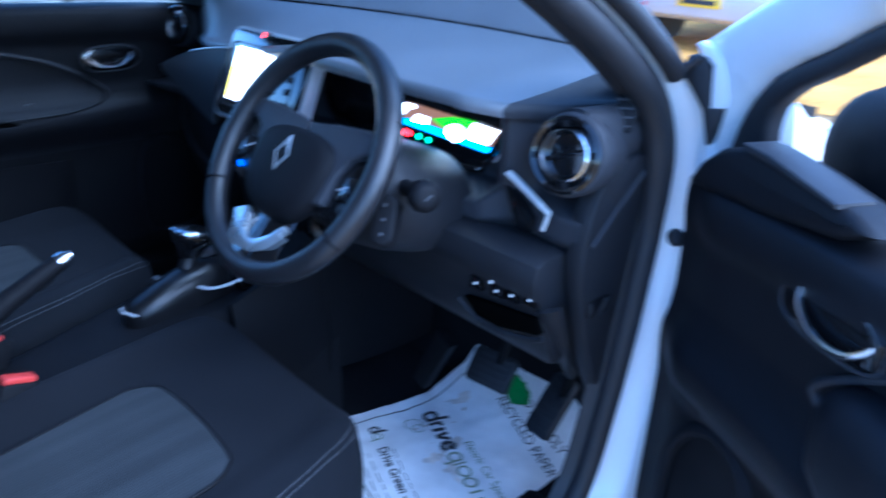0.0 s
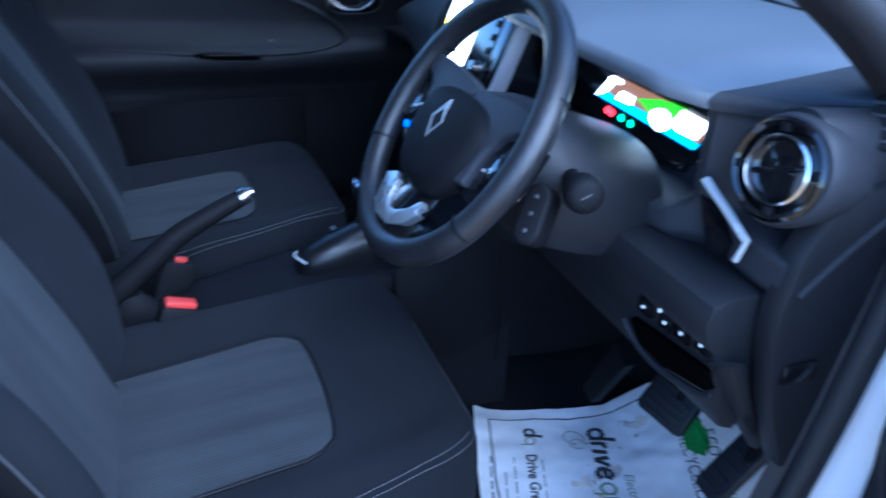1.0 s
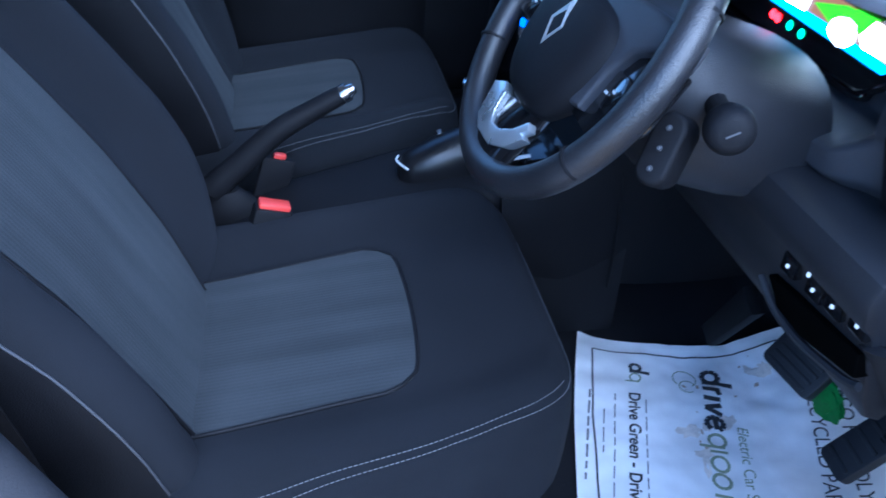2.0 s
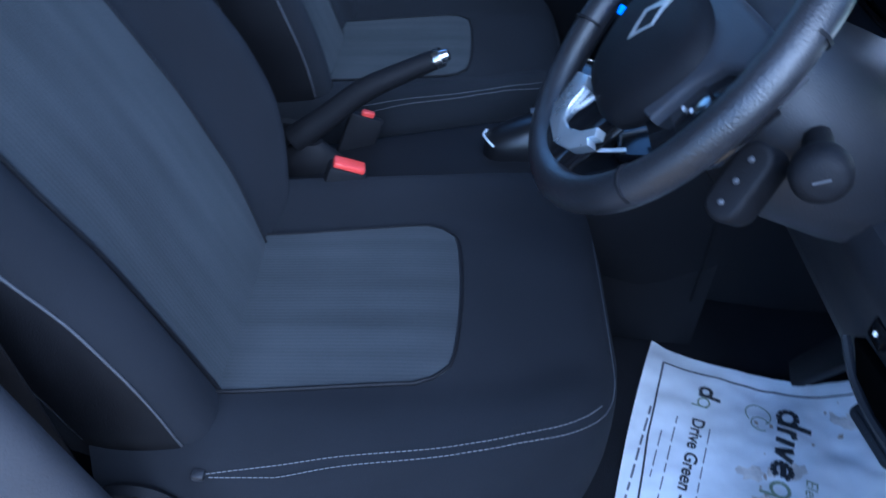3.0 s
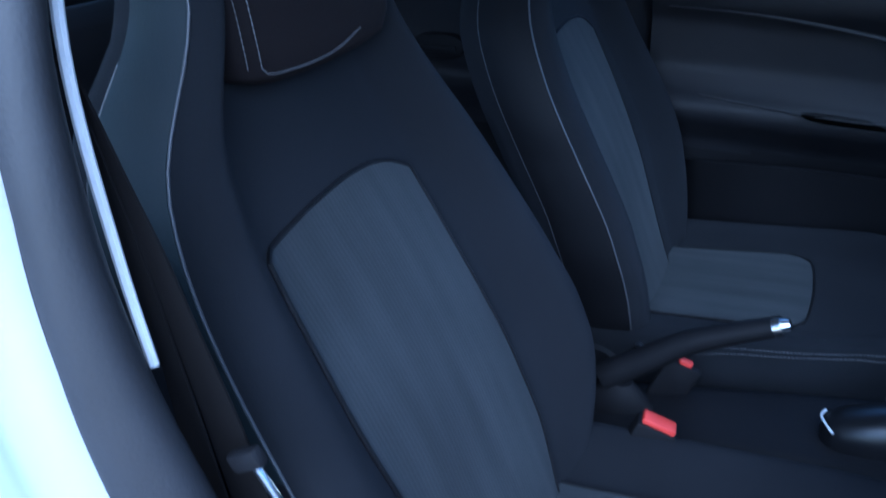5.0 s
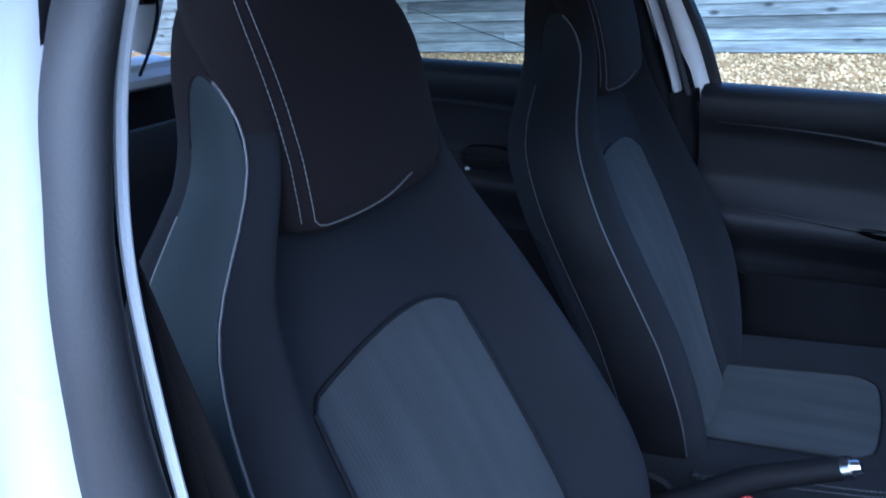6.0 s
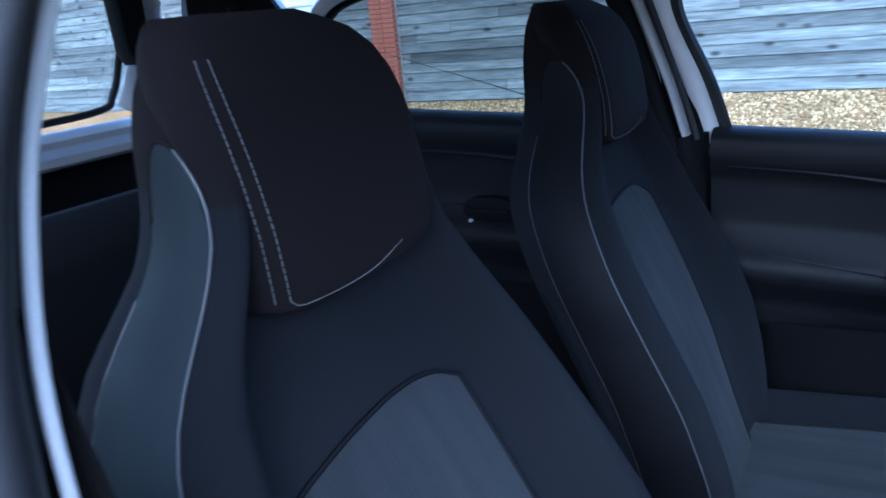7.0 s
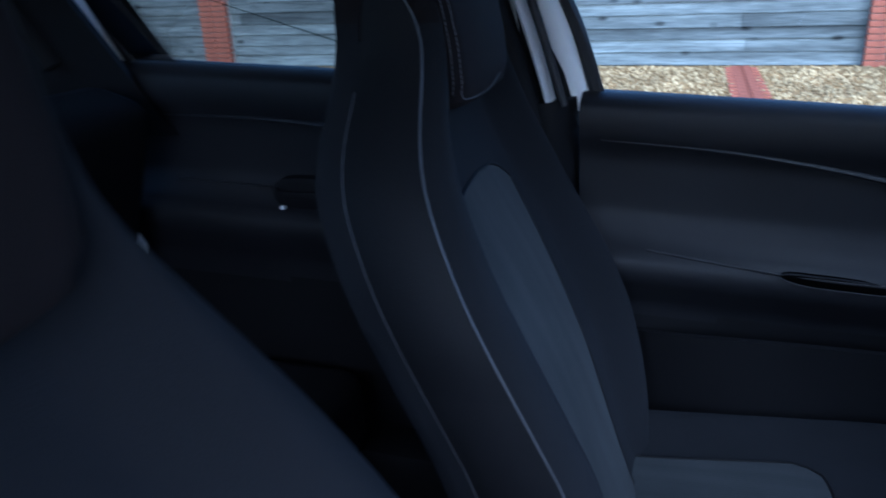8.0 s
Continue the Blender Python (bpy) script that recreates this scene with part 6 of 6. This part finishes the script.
TAIL = [(0.56, -0.15), (0.80, -0.160), (0.97, -0.170), (1.05, -0.172), (1.14, -0.172), (1.225, -0.170), (1.27, -0.178)]
for half, (a, b, x) in enumerate(((0.50, 1.0, 0.6425), (0.0, 0.56, 0.6465))):
    part("webbing", sheet(lambda u, v: Vector((x + 0.0015 * math.sin(9 * v + 3 * half), line(TAIL, 0.56 + 0.71 * v) + (line(LEAD, 0.56 + 0.71 * v) - line(TAIL, 0.56 + 0.71 * v)) * (a + (b - a) * u), 0.56 + 0.71 * v)), 4, 40, (0.0018, 0, 0)), BELT, fb, "brown-black belt webbing")
part("tongue", moved(box(-0.002, 0.002, -0.0035, 0.0035, -0.020, 0.020, 0.001), pose(0.662, -0.070, 0.995, 30, 0, 0)), CHROME, fb, "chrome belt tongue")
part("tongue_grip", moved(box(-0.005, 0.005, -0.014, 0.014, 0.0, 0.014, 0.003), pose(0.660, -0.084, 1.006, 30, 0, 0)), DARK, fb, "black tongue grip")

# ---- outside ----
def ground_material():
    m = material("tan_gravel", (0.30, 0.205, 0.098), 0.9, 0, 0.5, 55, 1.0, 0.25, 0.6, 0.2)
    nt = m.node_tree
    p = nt.nodes["Principled BSDF"]
    co = nt.nodes.new("ShaderNodeTexCoord")
    v = nt.nodes.new("ShaderNodeTexVoronoi")
    v.inputs["Scale"].default_value = 16
    nt.links.new(co.outputs["Object"], v.inputs["Vector"])
    src = p.inputs["Base Color"].links[0].from_socket
    mix = nt.nodes.new("ShaderNodeMix")
    mix.data_type, mix.blend_type = "RGBA", "MULTIPLY"
    mix.inputs[0].default_value = 0.75
    ramp = nt.nodes.new("ShaderNodeValToRGB")
    ramp.color_ramp.elements[0].color = (0.30, 0.26, 0.20, 1)
    ramp.color_ramp.elements[1].color = (1.35, 1.15, 0.85, 1)
    nt.links.new(v.outputs["Color"], ramp.inputs[0])
    nt.links.new(src, mix.inputs[6])
    nt.links.new(ramp.outputs[0], mix.inputs[7])
    nt.links.new(mix.outputs[2], p.inputs["Base Color"])
    return m


GRAVEL = ground_material()
ground = part("ground", sheet(lambda u, v: Vector((-400 + 800 * u, -400 + 800 * v, 0.0)), 40, 40), GRAVEL)
tagged(ground, "tan gravel yard ground", "ground", kind="structure")
# added sheet of orange-tan ground laid over the gravel
tan_sheet = part("orange_ground", sheet(lambda u, v: Vector((-6.5 + 9.5 * u, 6.0 + 9.0 * v + 0.3 * math.sin(9 * u) * (1 - v), 0.006 + 0.02 * math.sin(5 * u + 3 * v) ** 2)), 30, 24), material("orange_tan_ground", (0.54, 0.27, 0.055), 0.95, 0, 0.5, 30, 0.8, 0.3, 1.2, 0.1))
tagged(tan_sheet, "orange-tan ground sheet at the yard's edge", "ground", kind="structure")

# loose stones that stand up from the gravel before the fence
STONE = material("pale_tan_stone", (0.30, 0.22, 0.11), 0.85, 0, 0.25, 60, 0.4, 0.3, 1.2, 0.2)
nt = STONE.node_tree
sp = nt.nodes["Principled BSDF"]
isl = nt.nodes.new("ShaderNodeNewGeometry")
tone = nt.nodes.new("ShaderNodeValToRGB")
tone.color_ramp.elements[0].color = (0.45, 0.38, 0.30, 1)
tone.color_ramp.elements[1].color = (1.6, 1.6, 1.6, 1)
tint = nt.nodes.new("ShaderNodeMix")
tint.data_type, tint.blend_type = "RGBA", "MULTIPLY"
tint.inputs[0].default_value = 1.0
nt.links.new(isl.outputs["Random Per Island"], tone.inputs[0])
nt.links.new(sp.inputs["Base Color"].links[0].from_socket, tint.inputs[6])
nt.links.new(tone.outputs[0], tint.inputs[7])
nt.links.new(tint.outputs[2], sp.inputs["Base Color"])
ico = bmesh.new()
bmesh.ops.create_icosphere(ico, subdivisions=1, radius=1.0)
ico_v = [v.co.copy() for v in ico.verts]
ico_f = [[v.index for v in f.verts] for f in ico.faces]
ico.free()
rnd = random.Random(11)
stone_v, stone_f = [], []
for i in range(13000):
    r = rnd.uniform(0.009, 0.024)
    m = pose(rnd.uniform(-9.40, -5.2), rnd.uniform(-6.4, 2.6), r * 0.45, rnd.uniform(-40, 40), rnd.uniform(-40, 40), rnd.uniform(0, 360)) @ Matrix.Diagonal((r * rnd.uniform(0.8, 1.4), r, r * rnd.uniform(0.7, 1.1), 1))
    base = len(stone_v)
    stone_v += [m @ c for c in ico_v]
    stone_f += [[base + k for k in f] for f in ico_f]
stone_me = bpy.data.meshes.new("gravel_stones")
stone_me.from_pydata(stone_v, [], stone_f)
stone_me.materials.append(STONE)
stones = new("gravel_stones", stone_me)
tagged(stones, "loose pale tan stones lying on the gravel", "gravel", kind="stuff")

WOOD = material("weathered_grey_board", (0.132, 0.143, 0.134), 0.85, 0, 0.75, 26, 0.9, 0.5, 3.0, 0.2)
nt = WOOD.node_tree
wp = nt.nodes["Principled BSDF"]
oi = nt.nodes.new("ShaderNodeObjectInfo")
mr = nt.nodes.new("ShaderNodeMapRange")
mr.inputs["To Min"].default_value, mr.inputs["To Max"].default_value = 0.58, 1.40
nt.links.new(oi.outputs["Random"], mr.inputs["Value"])
sc = nt.nodes.new("ShaderNodeVectorMath")
sc.operation = "SCALE"
nt.links.new(wp.inputs["Base Color"].links[0].from_socket, sc.inputs[0])
nt.links.new(mr.outputs[0], sc.inputs["Scale"])
nt.links.new(sc.outputs[0], wp.inputs["Base Color"])
place = nt.nodes.new("ShaderNodeNewGeometry")
# dark knots and nail stains, of their own shape on each board
km = nt.nodes.new("ShaderNodeMapping")
km.inputs["Scale"].default_value = (0.3, 2.2, 4.6)
kv = nt.nodes.new("ShaderNodeTexVoronoi")
kv.inputs["Scale"].default_value = 1.0
kr = nt.nodes.new("ShaderNodeMapRange")
kr.inputs["From Min"].default_value, kr.inputs["From Max"].default_value = 0.07, 0.20
kr.inputs["To Min"].default_value, kr.inputs["To Max"].default_value = 0.22, 1.0
ks = nt.nodes.new("ShaderNodeVectorMath")
ks.operation = "SCALE"
nt.links.new(place.outputs["Position"], km.inputs["Vector"])
nt.links.new(km.outputs[0], kv.inputs["Vector"])
nt.links.new(kv.outputs["Distance"], kr.inputs["Value"])
nt.links.new(sc.outputs[0], ks.inputs[0])
nt.links.new(kr.outputs[0], ks.inputs["Scale"])
nt.links.new(ks.outputs[0], wp.inputs["Base Color"])
for n in nt.nodes[:]:
    if n.bl_idname == "ShaderNodeTexNoise":
        mp = nt.nodes.new("ShaderNodeMapping")
        mp.inputs["Scale"].default_value = (1, 0.14, 2.0)
        nt.links.new(place.outputs["Position"], mp.inputs["Vector"])
        nt.links.new(mp.outputs[0], n.inputs["Vector"])
BRICK = material("red_brick", (0.26, 0.085, 0.05), 0.85, 0, 0.3, 60, 0.6, 0.25, 8, 0.2)
MORTAR = material("grey_mortar", (0.30, 0.27, 0.24), 0.95, 0, 0.3, 90, 0.5, 0.2, 5, 0.2)

FX = -9.5
fence = thing("board_fence", (FX, -3, 0), "weathered grey overlapping board fence", "fence")
part("backing", box(FX - 0.10, FX - 0.05, -22, 9, 0, 2.4), WOOD, fence, "grey fence backing")
rnd = random.Random(2)
boards = []
for length in (4.2, 5.4, 7.0):
    bm = prism([(-0.012, 0.0), (0.030, 0.0), (0.026, 0.012), (0.004, 0.165), (-0.012, 0.165)], "y", 0, length - 0.006)
    bmesh.ops.subdivide_edges(bm, edges=[e for e in bm.edges if e.calc_length() > 1], cuts=10)
    for v in bm.verts:
        v.co.z += 0.006 * noise.noise(Vector((v.co.y * 1.7, length, 0)))
        v.co.x += 0.003 * noise.noise(Vector((v.co.y * 2.1, v.co.z * 3, length)))
    me = bpy.data.meshes.new("board")
    bmesh.ops.recalc_face_normals(bm, faces=bm.faces)
    bm.to_mesh(me)
    bm.free()
    me.materials.append(WOOD)
    boards.append((length, me))
for row in range(15):
    y = -21 - rnd.uniform(0, 2)
    while y < 8.5:
        length, me = rnd.choice(boards)
        b = new("board", me)
        b.parent = fence
        b.matrix_basis = pose(-0.03 + rnd.uniform(-0.004, 0.004), y + 3, 0.02 + row * 0.152 + rnd.uniform(-0.006, 0.006), rnd.uniform(-0.15, 0.15), 0, 0)
        y += length

bms = bmesh.new()
bmesh.ops.create_cube(bms, size=1)
bmesh.ops.scale(bms, verts=bms.verts, vec=(0.102, 0.215, 0.065))
bmesh.ops.bevel(bms, geom=bms.edges[:], offset=0.005, segments=1, affect="EDGES")
brick_me = bpy.data.meshes.new("brick")
bms.to_mesh(brick_me)
bms.free()
brick_me.materials.append(BRICK)


def pier(yc, w, label):
    p = thing("brick_pier", (FX + 0.06, yc, 0), label, "brick pier", "fence piers")
    part("core", box(FX - 0.12, FX + 0.13, yc - w / 2 + 0.012, yc + w / 2 - 0.012, 0, 2.3), MORTAR, p, "grey mortar core")
    n = round(w / 0.225)
    for row in range(30):
        for k in range(n):
            b = new("brick", brick_me)
            b.parent = p
            off = 0.04 if row % 2 else -0.04
            b.matrix_basis = pose(0.045 + rnd.uniform(-0.003, 0.003), -w / 2 + w * (k + 0.5) / n + (off if n > 1 and 0 < k < n - 1 else 0), 0.04 + row * 0.075)
    return p


pier(-6.82, 0.45, "red brick fence pier with grey mortar joints")
pier(2.16, 0.45, "red brick fence pier with grey mortar joints")
path = thing("brick_edging", (-8.0, 0.6, 0), "strip of red brick edging in the gravel", "edging")
part("bed", box(-9.3, -5.6, 0.44, 0.76, -0.02, 0.012), MORTAR, path)
for i in range(33):
    for k in range(2 if i % 2 else 1):
        b = new("brick", brick_me)
        b.parent = path
        b.matrix_basis = pose(-1.25 + i * 0.11, 0.0 if not i % 2 else -0.075 + 0.15 * k * 1.0, 0.0, 0, 0, 0)

# parked car beyond the bonnet
CAR_PAINT = material("dull_white_car_paint", (0.50, 0.46, 0.45), 0.4, 0, 0.03, 60, 0, 0.06, 3)
car = thing("parked_car", (-2.4, 7.2, 0), "dull white parked car with yellow plate and red lamps", "car")


def car_ring(y, w, zt, zb, k):
    return [(-2.4 - w, y, zb + 0.1), (-2.4 - w * 1.02, y, zb + 0.35), (-2.4 - w, y, zb + 0.6), (-2.4 - w * k, y, zt), (-2.4 + w * k, y, zt), (-2.4 + w, y, zb + 0.6), (-2.4 + w * 1.02, y, zb + 0.35), (-2.4 + w, y, zb + 0.1)]


part("body", loft([car_ring(6.30, 0.72, 0.95, 0.22, 0.9), car_ring(6.42, 0.84, 1.15, 0.2, 0.85), car_ring(6.9, 0.87, 1.48, 0.2, 0.66), car_ring(8.6, 0.87, 1.46, 0.2, 0.66), car_ring(9.4, 0.86, 0.98, 0.2, 0.85), car_ring(10.4, 0.76, 0.8, 0.22, 0.9)]), CAR_PAINT, car, "white painted body")
part("bumper", box(-3.24, -1.56, 6.20, 6.40, 0.34, 0.62, 0.05, 3), CAR_PAINT, car, "white bumper")
part("rear_plate", box(-2.66, -2.14, 6.185, 6.2, 0.47, 0.58, 0.004), material("yellow_plate", (0.75, 0.52, 0.03), 0.4, 0, 0.05, 50), car, "plain yellow rear plate")
part("plate_bar", box(-2.60, -2.20, 6.180, 6.186, 0.50, 0.55, 0.001), INK, car, "plain dark bar")
for s in (1, -1):
    part("rear_lamp", box(-2.4 + s * 0.70 - 0.09, -2.4 + s * 0.70 + 0.09, 6.22, 6.36, 0.66, 0.86, 0.03), RED, car, "red rear lamp")
    part("reflector", box(-2.4 + s * 0.72 - 0.07, -2.4 + s * 0.72 + 0.07, 6.19, 6.22, 0.42, 0.47, 0.006), RED, car, "red bumper reflector")
    for y in (6.95, 9.3):
        wl = part("wheel", lathe([(0, -0.1), (0.2, -0.1), (0.31, -0.09), (0.315, 0), (0.31, 0.09), (0.2, 0.1), (0, 0.1)], pose(-2.4 + s * 0.78, y, 0.315, 0, 90, 0)), RUBBER, car, "black tyre")
        part("rim", lathe([(0, 0.103), (0.05, 0.11), (0.18, 0.104), (0.2, 0.09), (0, 0.09)], pose(-2.4 + s * 0.78, y, 0.315, 0, 90 * s, 0)), SILVER, wl, "silver rim")
part("rear_glass", sheet(lambda u, v: Vector((-3.0 + 1.2 * u, 6.42 + 0.42 * v, 1.12 + 0.30 * v)), 4, 2, (0, 0.01, 0)), GLOSS, car, "dark rear glass")
car.location += Vector((-0.55, 1.45, 0))
